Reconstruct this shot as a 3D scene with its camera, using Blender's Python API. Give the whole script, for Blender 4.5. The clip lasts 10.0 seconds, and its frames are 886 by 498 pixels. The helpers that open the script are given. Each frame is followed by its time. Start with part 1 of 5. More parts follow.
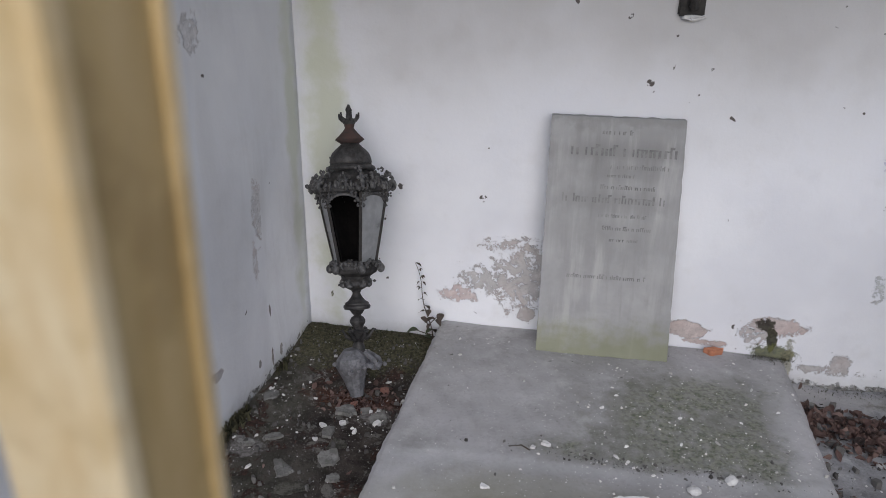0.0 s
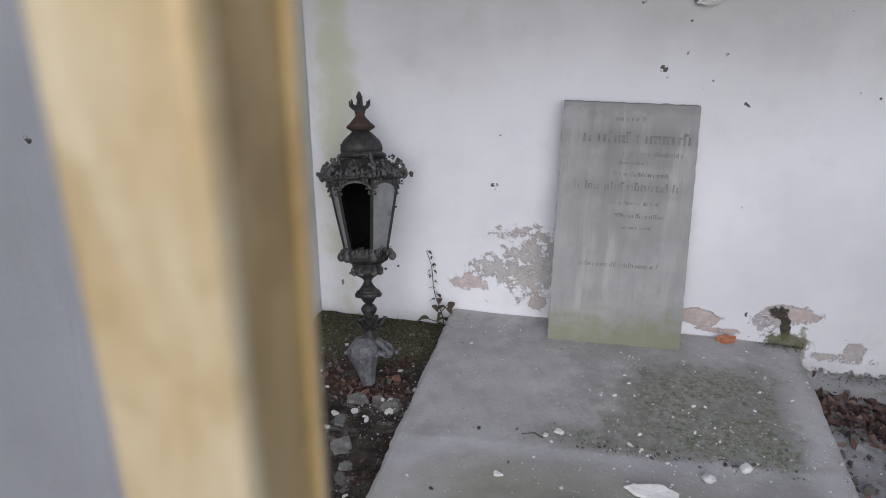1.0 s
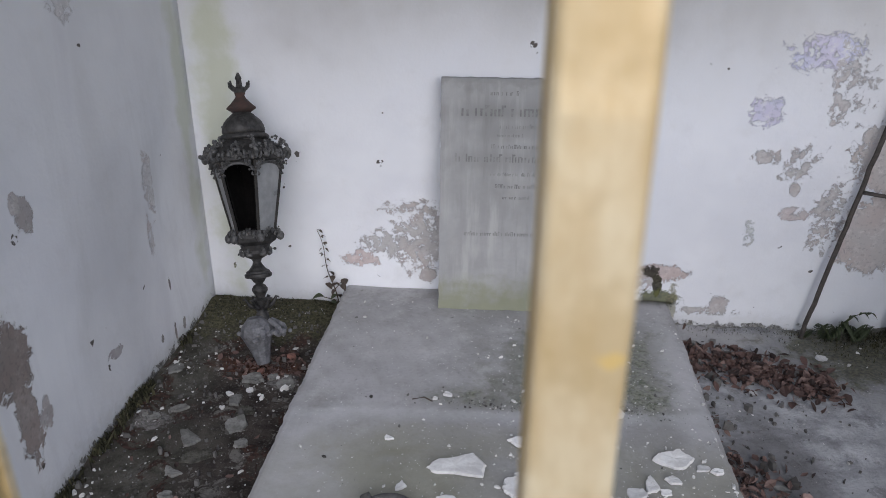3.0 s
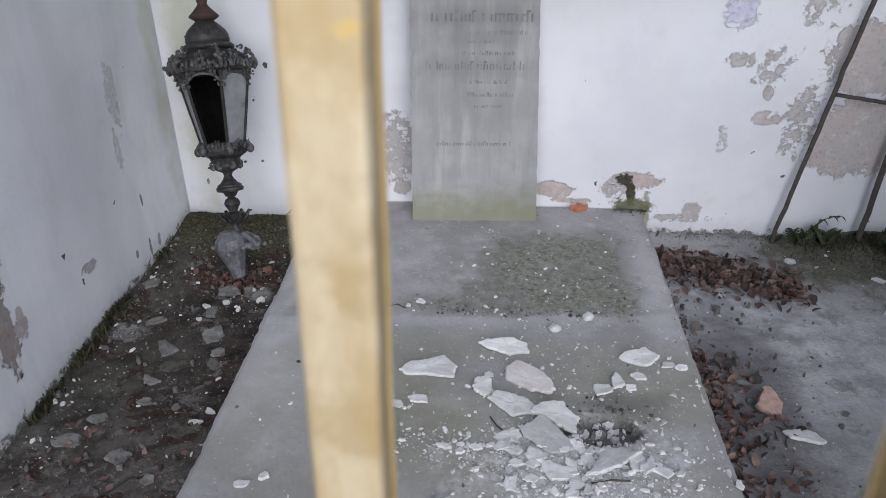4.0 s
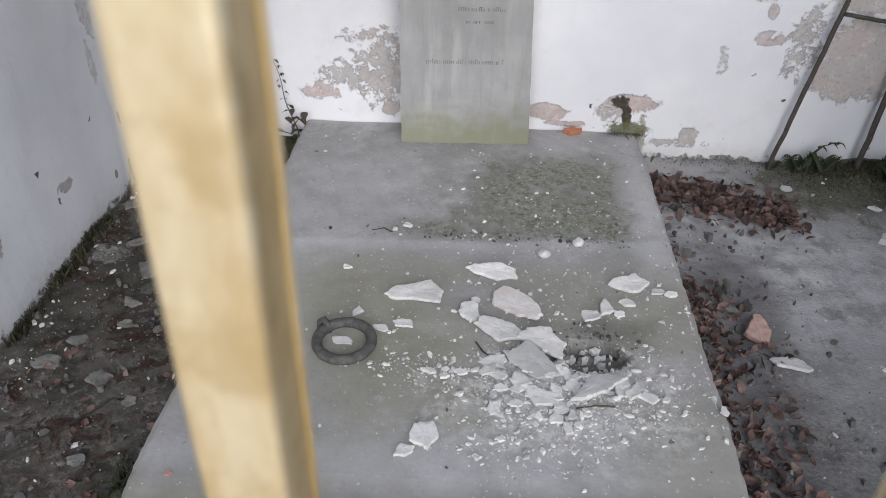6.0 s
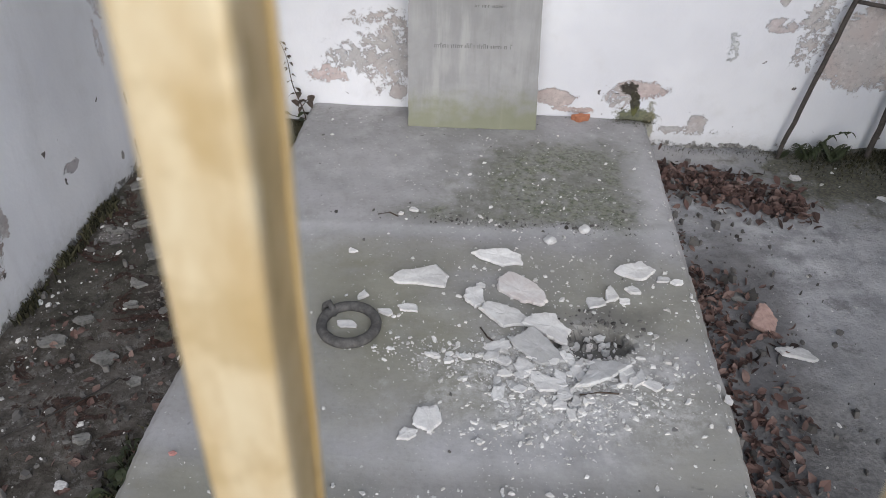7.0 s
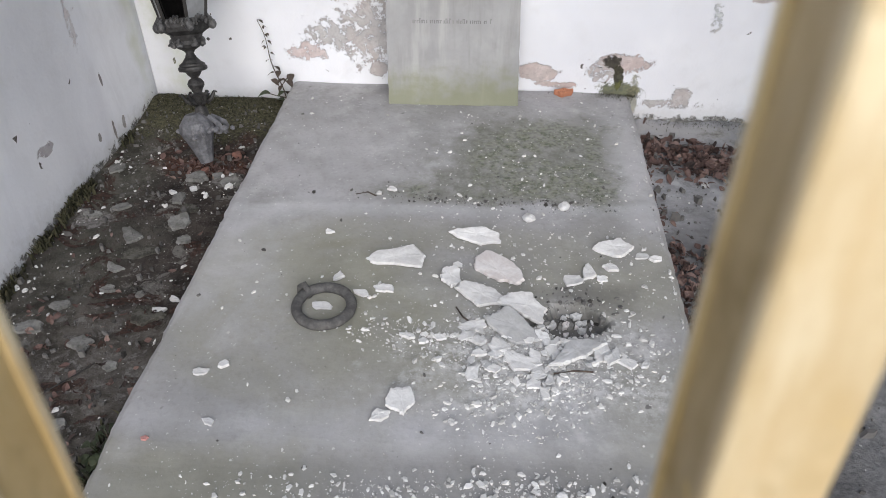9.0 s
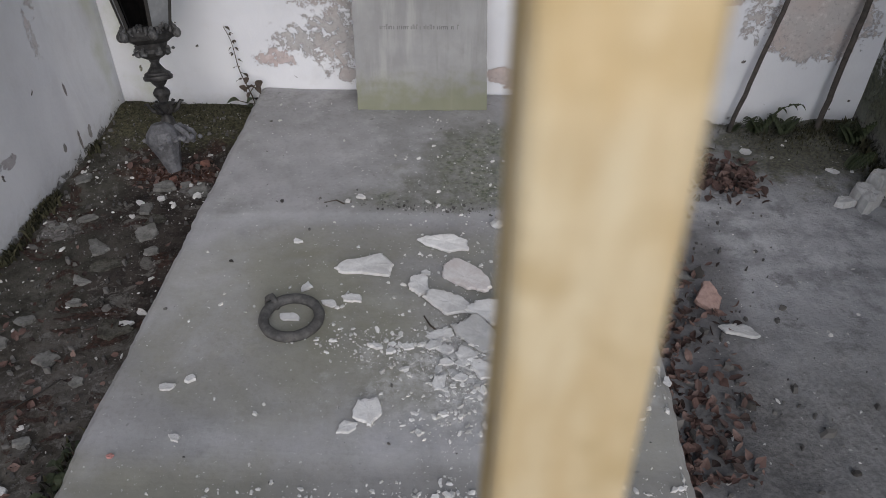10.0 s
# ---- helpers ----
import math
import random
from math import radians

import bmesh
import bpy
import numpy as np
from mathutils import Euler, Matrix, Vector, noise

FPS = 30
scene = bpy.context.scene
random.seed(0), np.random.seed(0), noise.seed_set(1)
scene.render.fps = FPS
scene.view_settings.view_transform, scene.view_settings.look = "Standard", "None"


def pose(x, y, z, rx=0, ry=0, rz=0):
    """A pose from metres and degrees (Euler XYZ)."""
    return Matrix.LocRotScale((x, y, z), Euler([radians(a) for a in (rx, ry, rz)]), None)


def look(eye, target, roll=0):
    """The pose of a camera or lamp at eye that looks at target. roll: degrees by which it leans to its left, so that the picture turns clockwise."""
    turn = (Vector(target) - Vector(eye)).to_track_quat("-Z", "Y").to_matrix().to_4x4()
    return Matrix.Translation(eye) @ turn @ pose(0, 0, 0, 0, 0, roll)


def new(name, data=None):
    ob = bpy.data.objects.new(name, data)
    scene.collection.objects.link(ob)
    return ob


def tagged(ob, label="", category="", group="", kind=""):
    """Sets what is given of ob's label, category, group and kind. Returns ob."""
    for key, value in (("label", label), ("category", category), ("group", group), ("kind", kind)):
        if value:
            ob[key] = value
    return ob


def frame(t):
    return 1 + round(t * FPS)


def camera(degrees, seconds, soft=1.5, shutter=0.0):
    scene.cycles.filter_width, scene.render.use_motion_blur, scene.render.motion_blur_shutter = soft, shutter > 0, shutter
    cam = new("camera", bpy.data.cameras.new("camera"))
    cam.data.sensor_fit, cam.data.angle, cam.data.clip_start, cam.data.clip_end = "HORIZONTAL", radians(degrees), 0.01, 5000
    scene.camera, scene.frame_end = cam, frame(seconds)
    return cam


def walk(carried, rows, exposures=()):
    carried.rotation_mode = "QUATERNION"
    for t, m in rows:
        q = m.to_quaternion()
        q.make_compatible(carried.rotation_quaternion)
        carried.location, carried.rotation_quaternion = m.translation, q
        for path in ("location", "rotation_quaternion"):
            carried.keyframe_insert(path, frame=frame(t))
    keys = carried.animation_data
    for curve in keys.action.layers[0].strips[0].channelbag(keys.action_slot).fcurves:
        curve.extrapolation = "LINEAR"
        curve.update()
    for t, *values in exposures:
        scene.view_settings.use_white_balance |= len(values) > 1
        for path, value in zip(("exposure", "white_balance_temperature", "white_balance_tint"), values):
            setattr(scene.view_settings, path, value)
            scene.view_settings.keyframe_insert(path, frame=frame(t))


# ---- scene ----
cam = camera(62.6, 10.0, 0.9)
PATH = [
    (0, (0.601, -2.784, 1.51), (0.216, -0.972, 0.757), 0.8),
    (0.5, (0.588, -2.782, 1.498), (0.199, -0.981, 0.719), 0.6),
    (1, (0.578, -2.781, 1.498), (0.18, -0.982, 0.719), 0.5),
    (1.5, (0.585, -2.783, 1.5), (0.209, -0.982, 0.716), 0.3),
    (2, (0.623, -2.78, 1.512), (0.369, -0.971, 0.698), 0.3),
    (2.2, (0.628, -2.79, 1.512), (0.411, -0.968, 0.709), 0.6),
    (3.3, (0.73, -2.871, 1.483), (0.574, -1.067, 0.633), 0.6),
    (3.5, (0.751, -2.882, 1.462), (0.595, -1.097, 0.574), 0.4),
    (4, (0.754, -2.875, 1.447), (0.633, -1.147, 0.447), 0.1),
    (4.5, (0.758, -2.857, 1.433), (0.662, -1.163, 0.373), 0.5),
    (5, (0.77, -2.838, 1.413), (0.682, -1.17, 0.312), 0.6),
    (5.5, (0.771, -2.829, 1.407), (0.681, -1.188, 0.266), 0.9),
    (7, (0.77, -2.824, 1.399), (0.663, -1.227, 0.199), 1.5),
    (7.5, (0.781, -2.822, 1.404), (0.625, -1.239, 0.192), 0.5),
    (8, (0.799, -2.811, 1.395), (0.634, -1.237, 0.172), 0.2),
    (8.5, (0.829, -2.805, 1.4), (0.693, -1.238, 0.165), 0.4),
    (9, (0.843, -2.799, 1.399), (0.736, -1.243, 0.147), 0.6),
    (9.5, (0.853, -2.793, 1.405), (0.764, -1.239, 0.149), 0.4),
    (10, (0.884, -2.779, 1.434), (0.827, -1.228, 0.173), 0.8),
]
EXPOSURES = [(0.0, -0.34, 6550, 14), (2.0, -0.34, 6400, 14), (3.5, -0.26, 6350, 14), (4.5, 0.0, 6400, 13), (5.5, 0.01, 6650, 12), (7.5, 0.0, 6700, 12), (8.5, 0.2, 6650, 12), (9.0, 0.24, 6750, 12), (9.5, 0.02, 6750, 12), (10.0, -0.44, 6700, 13)]
walk(cam, [(t, look(eye, target, roll)) for t, eye, target, roll in PATH], EXPOSURES)
cam.data.dof.use_dof, cam.data.dof.focus_distance, cam.data.dof.aperture_fstop = True, 2.3, 11.0

# ---- world and light ----
world = bpy.data.worlds.new("sky")
scene.world = world
world.use_nodes = True
_bg = world.node_tree.nodes["Background"]
_sky = world.node_tree.nodes.new("ShaderNodeTexSky")
_sky.sky_type, _sky.sun_disc = "NISHITA", False
_sky.sun_elevation, _sky.sun_rotation = radians(29), radians(167)
_sky.air_density, _sky.dust_density = 1.0, 1.0
world.node_tree.links.new(_sky.outputs[0], _bg.inputs[0])
_bg.inputs[1].default_value = 0.12
sun = new("sun", bpy.data.lights.new("sun", "SUN"))
sun.data.energy, sun.data.angle, sun.data.color = 2.6, radians(60), (0.91, 0.95, 1.0)
sun.matrix_world = look((2.3, -6.0, 3.75), (0.9, 0.0, 0.3))

# ---- plan ----
WALL_Y, LEFT_X, RIGHT_X, GROUND, CEIL = 0.03, -0.615, 2.5, -0.11, 2.55
FENCE_Y, SLAB_W, SLAB_END = -2.70, 1.42, -2.25


# ---- materials ----
class Mat:
    """A node material with a few shorthands."""

    def __init__(self, name, rough=0.8, metal=0.0, spec=0.4):
        self.m = bpy.data.materials.new(name)
        self.m.use_nodes = True
        self.t = self.m.node_tree
        self.b = self.t.nodes["Principled BSDF"]
        self.b.inputs["Roughness"].default_value = rough
        self.b.inputs["Metallic"].default_value = metal
        self.b.inputs["Specular IOR Level"].default_value = spec
        self.co = self.t.nodes.new("ShaderNodeTexCoord").outputs["Object"]

    def node(self, kind, **inputs):
        n = self.t.nodes.new(kind)
        for k, v in inputs.items():
            self.put(n.inputs[k], v)
        return n

    def put(self, socket, v):
        if hasattr(v, "links"):
            self.t.links.new(v, socket)
        else:
            socket.default_value = v

    def noise(self, scale, detail=6, rough=0.6, distort=0.0, co=None):
        n = self.node("ShaderNodeTexNoise", Scale=scale, Detail=detail, Roughness=rough, Distortion=distort)
        self.put(n.inputs["Vector"], co or self.co)
        return n.outputs[0]

    def math(self, op, a, b=0.0, c=0.0):
        n = self.t.nodes.new("ShaderNodeMath")
        n.operation = op
        for s, v in zip(n.inputs, (a, b, c)):
            self.put(s, v)
        return n.outputs[0]

    def ramp(self, v, lo, hi, a=0.0, b=1.0):
        n = self.t.nodes.new("ShaderNodeMapRange")
        n.interpolation_type = "SMOOTHSTEP"
        for s, x in zip(n.inputs, (v, lo, hi, a, b)):
            self.put(s, x)
        return n.outputs[0]

    def mix(self, f, a, b, kind="MIX"):
        n = self.t.nodes.new("ShaderNodeMix")
        n.data_type, n.blend_type = "RGBA", kind
        self.put(n.inputs[0], f)
        for s, c in ((n.inputs[6], a), (n.inputs[7], b)):
            self.put(s, (*c, 1.0) if isinstance(c, tuple) and len(c) == 3 else c)
        return n.outputs[2]

    def xyz(self):
        return self.node("ShaderNodeSeparateXYZ", Vector=self.co).outputs

    def blob(self, centre, radii, edge=0.5, wobble=None, amount=3.0):
        """1 inside an ellipsoid round centre, 0 outside, with an edge broken up by the wobble."""
        v = self.node("ShaderNodeVectorMath", Vector=self.co)
        v.operation = "SUBTRACT"
        v.inputs[1].default_value = centre
        w = self.t.nodes.new("ShaderNodeVectorMath")
        w.operation = "DIVIDE"
        self.put(w.inputs[0], v.outputs[0])
        w.inputs[1].default_value = radii
        d = self.t.nodes.new("ShaderNodeVectorMath")
        d.operation = "LENGTH"
        self.put(d.inputs[0], w.outputs[0])
        r = d.outputs["Value"]
        if wobble is not None:
            r = self.math("ADD", r, self.math("MULTIPLY", self.math("SUBTRACT", wobble, 0.5), amount))
        return self.ramp(r, 1.0 - edge, 1.0 + edge, 1.0, 0.0)

    def bump(self, height, strength=0.4, distance=0.01):
        n = self.node("ShaderNodeBump", Strength=strength, Distance=distance, Height=height)
        self.t.links.new(n.outputs[0], self.b.inputs["Normal"])

    def colour(self, c):
        self.put(self.b.inputs["Base Color"], (*c, 1.0) if isinstance(c, tuple) else c)
        return self.m


def simple(name, a, b, scale=20.0, rough=0.8, metal=0.0, bump=0.3, dist=0.004, fine=120.0):
    """Two tones broken up at two scales, with a fine relief."""
    k = Mat(name, rough, metal)
    n1, n2 = k.noise(scale), k.noise(fine, 3)
    f = k.math("ADD", k.math("MULTIPLY", n1, 0.75), k.math("MULTIPLY", n2, 0.25))
    c = k.mix(k.ramp(f, 0.35, 0.65), a, b)
    rnd = k.node("ShaderNodeObjectInfo").outputs["Random"]
    c = k.mix(k.math("MULTIPLY", rnd, 0.25), c, (0.02, 0.02, 0.02))
    k.bump(f, bump, dist)
    return k.colour(c)


def wall_material(name, patches, stains_and_shade, greens_and_darks, foot, streaks=0.0, crumble=0.16):
    """Whitewash on old plaster: patches where it has flaked, grey rubbing and painted shade, green streaks and a
    painted dark hole.
    patches: (centre, radii, colour, raggedness, how much whitewash is left in it); grey areas: (centre, radii,
    strength);
    green and dark places the same with a colour; foot: the height of the dirty, crumbling lowest edge."""
    k = Mat(name, 0.9, 0.0, 0.2)
    x, y, z = k.xyz()
    big, mid, fine = k.noise(1.3, 4), k.noise(7, 6), k.noise(60, 5)
    ragged, lace = k.noise(21, 9, 0.76, 0.4), k.noise(22, 9, 0.72)
    down = k.node("ShaderNodeMapping", Vector=k.co)
    down.inputs["Scale"].default_value = (5.0, 5.0, 1.1)
    smear = k.noise(1.0, 6, 0.6, 0.8, down.outputs[0])
    c = k.mix(k.ramp(big, 0.35, 0.7), (0.80, 0.81, 0.84), (0.69, 0.70, 0.74))
    c = k.mix(k.math("MULTIPLY", k.ramp(mid, 0.5, 0.8), 0.25), c, (0.55, 0.54, 0.53))
    c = k.mix(k.math("MULTIPLY", k.ramp(smear, 0.48, 0.72), streaks), c, (0.55, 0.545, 0.58))
    for centre, radii, s in stains_and_shade:
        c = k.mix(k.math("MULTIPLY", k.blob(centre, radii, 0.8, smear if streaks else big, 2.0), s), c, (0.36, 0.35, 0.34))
    specks = k.math("MULTIPLY", k.ramp(k.noise(15, 2, 0.5), 0.735, 0.755), k.ramp(k.noise(60, 3), 0.45, 0.55))
    c = k.mix(specks, c, (0.10, 0.09, 0.085))
    loss = None
    for centre, radii, tone, rag, left in patches:
        f = k.blob(centre, radii, 0.06, ragged, rag * 1.7)
        if left:
            f = k.math("MULTIPLY", f, k.ramp(lace, 0.30 + 0.2 * left, 0.34 + 0.2 * left))
        pale, pink = tuple(min(v * 1.3, 0.7) for v in tone), (tone[0] * 1.05, tone[1] * 0.97, tone[2] * 0.95)
        t = k.mix(k.ramp(mid, 0.35, 0.65), tone, pink)
        t = k.mix(k.ramp(lace, 0.5, 0.68), t, pale)
        t = k.mix(k.math("MULTIPLY", k.ramp(fine, 0.52, 0.68), 0.5), t, tuple(v * 0.55 for v in tone))
        c = k.mix(k.math("MULTIPLY", f, 0.94), c, t)
        loss = f if loss is None else k.math("MAXIMUM", loss, f)
    for centre, radii, s, *tone in greens_and_darks:
        f = k.blob(centre, radii, 0.18 if tone else 0.7, ragged if tone else mid, 3.0)
        c = k.mix(k.math("MULTIPLY", f, s), c, k.mix(k.ramp(fine, 0.35, 0.65), tone[0], tuple(v * 2.2 for v in tone[0])) if tone else (0.42, 0.45, 0.26))
    h = k.math("ADD", z, k.math("MULTIPLY", k.math("SUBTRACT", ragged, 0.5), crumble))
    soiled = k.ramp(h, foot - 0.006, foot + 0.006, 1.0, 0.0)
    c = k.mix(k.math("MULTIPLY", k.ramp(h, foot, foot + 0.09, 1.0, 0.0), 0.30), c, (0.42, 0.41, 0.38))
    c = k.mix(k.math("MULTIPLY", soiled, 0.9), c, k.mix(k.ramp(fine, 0.35, 0.65), (0.06, 0.056, 0.048), (0.27, 0.26, 0.235)))
    loss = k.math("MAXIMUM", loss, soiled)
    h = k.math("ADD", k.math("MULTIPLY", mid, 0.35), k.math("MULTIPLY", fine, 0.15))
    h = k.math("ADD", h, k.math("MULTIPLY", big, 0.8))
    k.bump(k.math("SUBTRACT", h, k.math("MULTIPLY", loss, 0.7)), 0.7, 0.008)
    return k.colour(c)


GREY, BROWN, BRICK, VIOLET = (0.43, 0.415, 0.41), (0.21, 0.18, 0.165), (0.45, 0.385, 0.365), (0.55, 0.56, 0.70)
MAT_BACK = wall_material(
    "back_wall_plaster",
    [((0.345, 0.03, 0.235), (0.115, 0.2, 0.125), GREY, 2.6, 0.55), ((0.20, 0.03, 0.205), (0.11, 0.2, 0.060), GREY, 3.2, 0.6),
     ((0.08, 0.03, 0.135), (0.09, 0.2, 0.032), (0.52, 0.45, 0.44), 2.4, 0.45), ((0.37, 0.03, 0.075), (0.035, 0.2, 0.035), GREY, 2.0, 0.0),
     ((0.30, 0.03, 0.38), (0.10, 0.2, 0.03), GREY, 4.5, 0.75),
     ((1.032, 0.03, 0.085), (0.085, 0.2, 0.042), BRICK, 1.0, 0.3), ((1.10, 0.03, 0.035), (0.09, 0.2, 0.014), BRICK, 2.4, 0.4),
     ((1.385, 0.03, 0.145), (0.095, 0.2, 0.038), (0.47, 0.405, 0.39), 1.6, 0.2), ((1.30, 0.03, 0.10), (0.05, 0.2, 0.045), GREY, 2.6, 0.6),
     ((1.637, 0.03, 0.006), (0.038, 0.2, 0.040), GREY, 1.8, 0.3), ((1.60, 0.03, -0.03), (0.10, 0.2, 0.018), GREY, 4.0, 0.7),
     ((1.686, 0.03, 0.85), (0.060, 0.2, 0.050), VIOLET, 2.2, 0.0), ((1.86, 0.03, 1.07), (0.13, 0.2, 0.06), VIOLET, 2.5, 0.5),
     ((1.71, 0.03, 0.665), (0.055, 0.2, 0.025), GREY, 3.0, 0.6), ((1.845, 0.03, 0.635), (0.055, 0.2, 0.055), GREY, 3.4, 0.7),
     ((1.85, 0.03, 0.54), (0.022, 0.2, 0.028), GREY, 2.5, 0.3), ((1.87, 0.03, 0.435), (0.060, 0.2, 0.030), (0.48, 0.44, 0.44), 1.8, 0.4),
     ((1.70, 0.03, 0.34), (0.020, 0.2, 0.045), (0.52, 0.54, 0.54), 3.4, 0.6), ((1.97, 0.03, 0.95), (0.06, 0.2, 0.14), GREY, 4.2, 0.85),
     ((2.225, 0.03, 0.68), (0.175, 0.2, 0.155), (0.49, 0.46, 0.445), 1.5, 0.15), ((2.24, 0.03, 0.36), (0.185, 0.2, 0.165), (0.49, 0.46, 0.445), 1.3, 0.1),
     ((2.02, 0.03, 0.42), (0.06, 0.2, 0.12), GREY, 4.2, 0.8)],
    # Broad grey along the top: overhead shade put into the wall colour.
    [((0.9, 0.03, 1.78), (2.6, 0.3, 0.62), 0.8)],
    # The near-black spot paints the wall hole's inner dark; streak and moss below it.
    [((-0.50, 0.03, 0.9), (0.07, 0.3, 0.9), 0.55), ((1.333, 0.03, 0.145), (0.034, 0.3, 0.026), 0.97, (0.028, 0.025, 0.02)), ((1.362, 0.03, 0.085), (0.017, 0.3, 0.060), 0.97, (0.03, 0.028, 0.018)),
     ((1.375, 0.03, 0.022), (0.085, 0.3, 0.036), 0.9, (0.055, 0.058, 0.022)), ((1.435, 0.03, -0.01), (0.022, 0.3, 0.09), 0.75, (0.12, 0.115, 0.075))], -0.095)
MAT_LEFT = wall_material(
    "left_wall_plaster",
    [((-0.61, -1.29, 0.40), (0.2, 0.075, 0.115), BROWN, 1.5, 0.0), ((-0.61, -1.285, 0.20), (0.2, 0.045, 0.15), (0.27, 0.235, 0.22), 1.6, 0.0), ((-0.61, -1.205, 0.17), (0.2, 0.022, 0.05), GREY, 1.8, 0.0),
     ((-0.61, -1.11, 0.755), (0.2, 0.036, 0.055), (0.33, 0.32, 0.315), 1.6, 0.2), ((-0.61, -1.14, 0.80), (0.2, 0.02, 0.03), GREY, 2.5, 0.0),
     ((-0.61, -0.46, 0.42), (0.2, 0.018, 0.080), (0.56, 0.55, 0.56), 2.6, 0.5), ((-0.61, -0.379, 0.175), (0.2, 0.007, 0.026), (0.20, 0.19, 0.19), 1.2, 0.0),
     ((-0.61, -0.50, -0.005), (0.2, 0.010, 0.018), (0.24, 0.23, 0.22), 1.4, 0.0), ((-0.61, -0.39, -0.03), (0.2, 0.009, 0.038), (0.22, 0.21, 0.20), 1.4, 0.0), ((-0.61, -0.31, -0.04), (0.2, 0.014, 0.028), (0.28, 0.27, 0.26), 1.8, 0.0),
     ((-0.61, -0.82, 0.13), (0.2, 0.035, 0.018), (0.36, 0.35, 0.36), 2.6, 0.3), ((-0.61, -1.21, 0.165), (0.2, 0.035, 0.03), (0.38, 0.37, 0.37), 2.2, 0.2), ((-0.61, -0.42, 0.62), (0.2, 0.03, 0.10), (0.55, 0.54, 0.55), 3.4, 0.6),
     ((-0.61, -0.75, 1.28), (0.2, 0.05, 0.05), (0.50, 0.49, 0.50), 2.6, 0.5)],
    [((-0.61, -1.2, 1.2), (0.3, 1.2, 0.5), 0.25), ((-0.61, -0.7, 0.45), (0.3, 0.25, 0.5), 0.25), ((-0.61, -1.9, 0.4), (0.3, 0.5, 0.8), 0.3)],
    [((-0.61, -0.05, 0.9), (0.3, 0.05, 0.8), 0.4)], -0.094, 0.42, 0.24)
MAT_RIGHT = wall_material(
    "right_wall_plaster", [((2.5, -0.35, 0.2), (0.2, 0.3, 0.4), GREY, 3.0, 0.4)], [((2.5, -0.8, 0.6), (0.3, 1.2, 0.8), 0.5)],
    [((2.5, -0.2, 0.0), (0.3, 0.5, 0.25), 0.9, (0.05, 0.055, 0.03))], -0.02)


def slab_material():
    k = Mat("slab_concrete", 0.85, 0.0, 0.35)
    big, mid, fine = k.noise(2.2, 5), k.noise(9, 7, 0.65), k.noise(70, 5)
    cloud = k.noise(3.4, 6, 0.62, 0.7)
    x, y, z = k.xyz()
    c = k.mix(k.ramp(big, 0.35, 0.65), (0.405, 0.395, 0.40), (0.315, 0.31, 0.307))
    c = k.mix(k.math("MULTIPLY", k.ramp(mid, 0.42, 0.72), 0.35), c, (0.25, 0.245, 0.225))
    c = k.mix(k.math("MULTIPLY", k.ramp(k.noise(5, 8, 0.7), 0.52, 0.66), 0.35), c, (0.52, 0.515, 0.51))
    c = k.mix(k.math("MULTIPLY", k.ramp(fine, 0.5, 0.66), 0.22), c, (0.19, 0.185, 0.17))
    # pale rubbed places
    for centre, radii, s in (((0.14, -1.16, 0), (0.16, 0.26, 1.0), 0.55), ((0.30, -0.45, 0), (0.34, 0.36, 1.0), 0.12), ((1.34, -0.6, 0), (0.06, 0.5, 1.0), 0.4), ((1.05, -1.68, 0), (0.5, 0.10, 1.0), 0.3), ((0.50, -1.76, 0), (0.5, 0.05, 1.0), 0.3)):
        c = k.mix(k.math("MULTIPLY", k.blob(centre, radii, 0.7, mid, 2.2), s), c, (0.55, 0.545, 0.555))
    # green film in soft clouds
    for centre, radii, s in (((0.42, -1.22, 0), (0.36, 0.20, 1.0), 0.7), ((0.55, -1.52, 0), (0.40, 0.18, 1.0), 0.6), ((1.18, -1.16, 0), (0.24, 0.20, 1.0), 0.6), ((1.28, -1.62, 0), (0.16, 0.2, 1.0), 0.5), ((0.22, -1.92, 0), (0.22, 0.10, 1.0), 0.7), ((0.8, -1.0, 0), (0.5, 0.07, 1.0), 0.35)):
        c = k.mix(k.math("MULTIPLY", k.blob(centre, radii, 0.8, cloud, 2.6), s), c, k.mix(k.ramp(mid, 0.35, 0.65), (0.215, 0.208, 0.145), (0.30, 0.293, 0.225)))
    wob = k.math("MULTIPLY", k.math("SUBTRACT", mid, 0.5), 0.34)
    skew = k.math("ADD", k.math("ADD", x, wob), k.math("MULTIPLY", y, -0.30))
    inx = k.math("MULTIPLY", k.ramp(skew, 0.78, 0.94), k.ramp(k.math("ADD", x, wob), 1.22, 1.37, 1.0, 0.0))
    iny = k.math("MULTIPLY", k.ramp(k.math("ADD", y, k.math("MULTIPLY", wob, 0.6)), -0.82, -0.77), k.ramp(k.math("ADD", y, wob), -0.30, -0.14, 1.0, 0.0))
    moss = k.math("MULTIPLY", inx, iny)
    tail = k.blob((0.66, -0.765, 0), (0.20, 0.055, 1.0), 0.7, mid, 1.6)
    moss = k.math("MAXIMUM", moss, tail)
    moss = k.math("MULTIPLY", moss, k.ramp(k.noise(24, 8, 0.75), 0.33, 0.64, 0.45, 0.97))
    green = k.mix(k.ramp(fine, 0.35, 0.65), (0.085, 0.095, 0.062), (0.225, 0.23, 0.175))
    green = k.mix(k.ramp(cloud, 0.45, 0.65), green, (0.175, 0.175, 0.15))
    c = k.mix(moss, c, green)
    pit = k.blob((1.10, -1.345, -0.02), (0.095, 0.060, 0.5), 0.25, mid, 0.9)
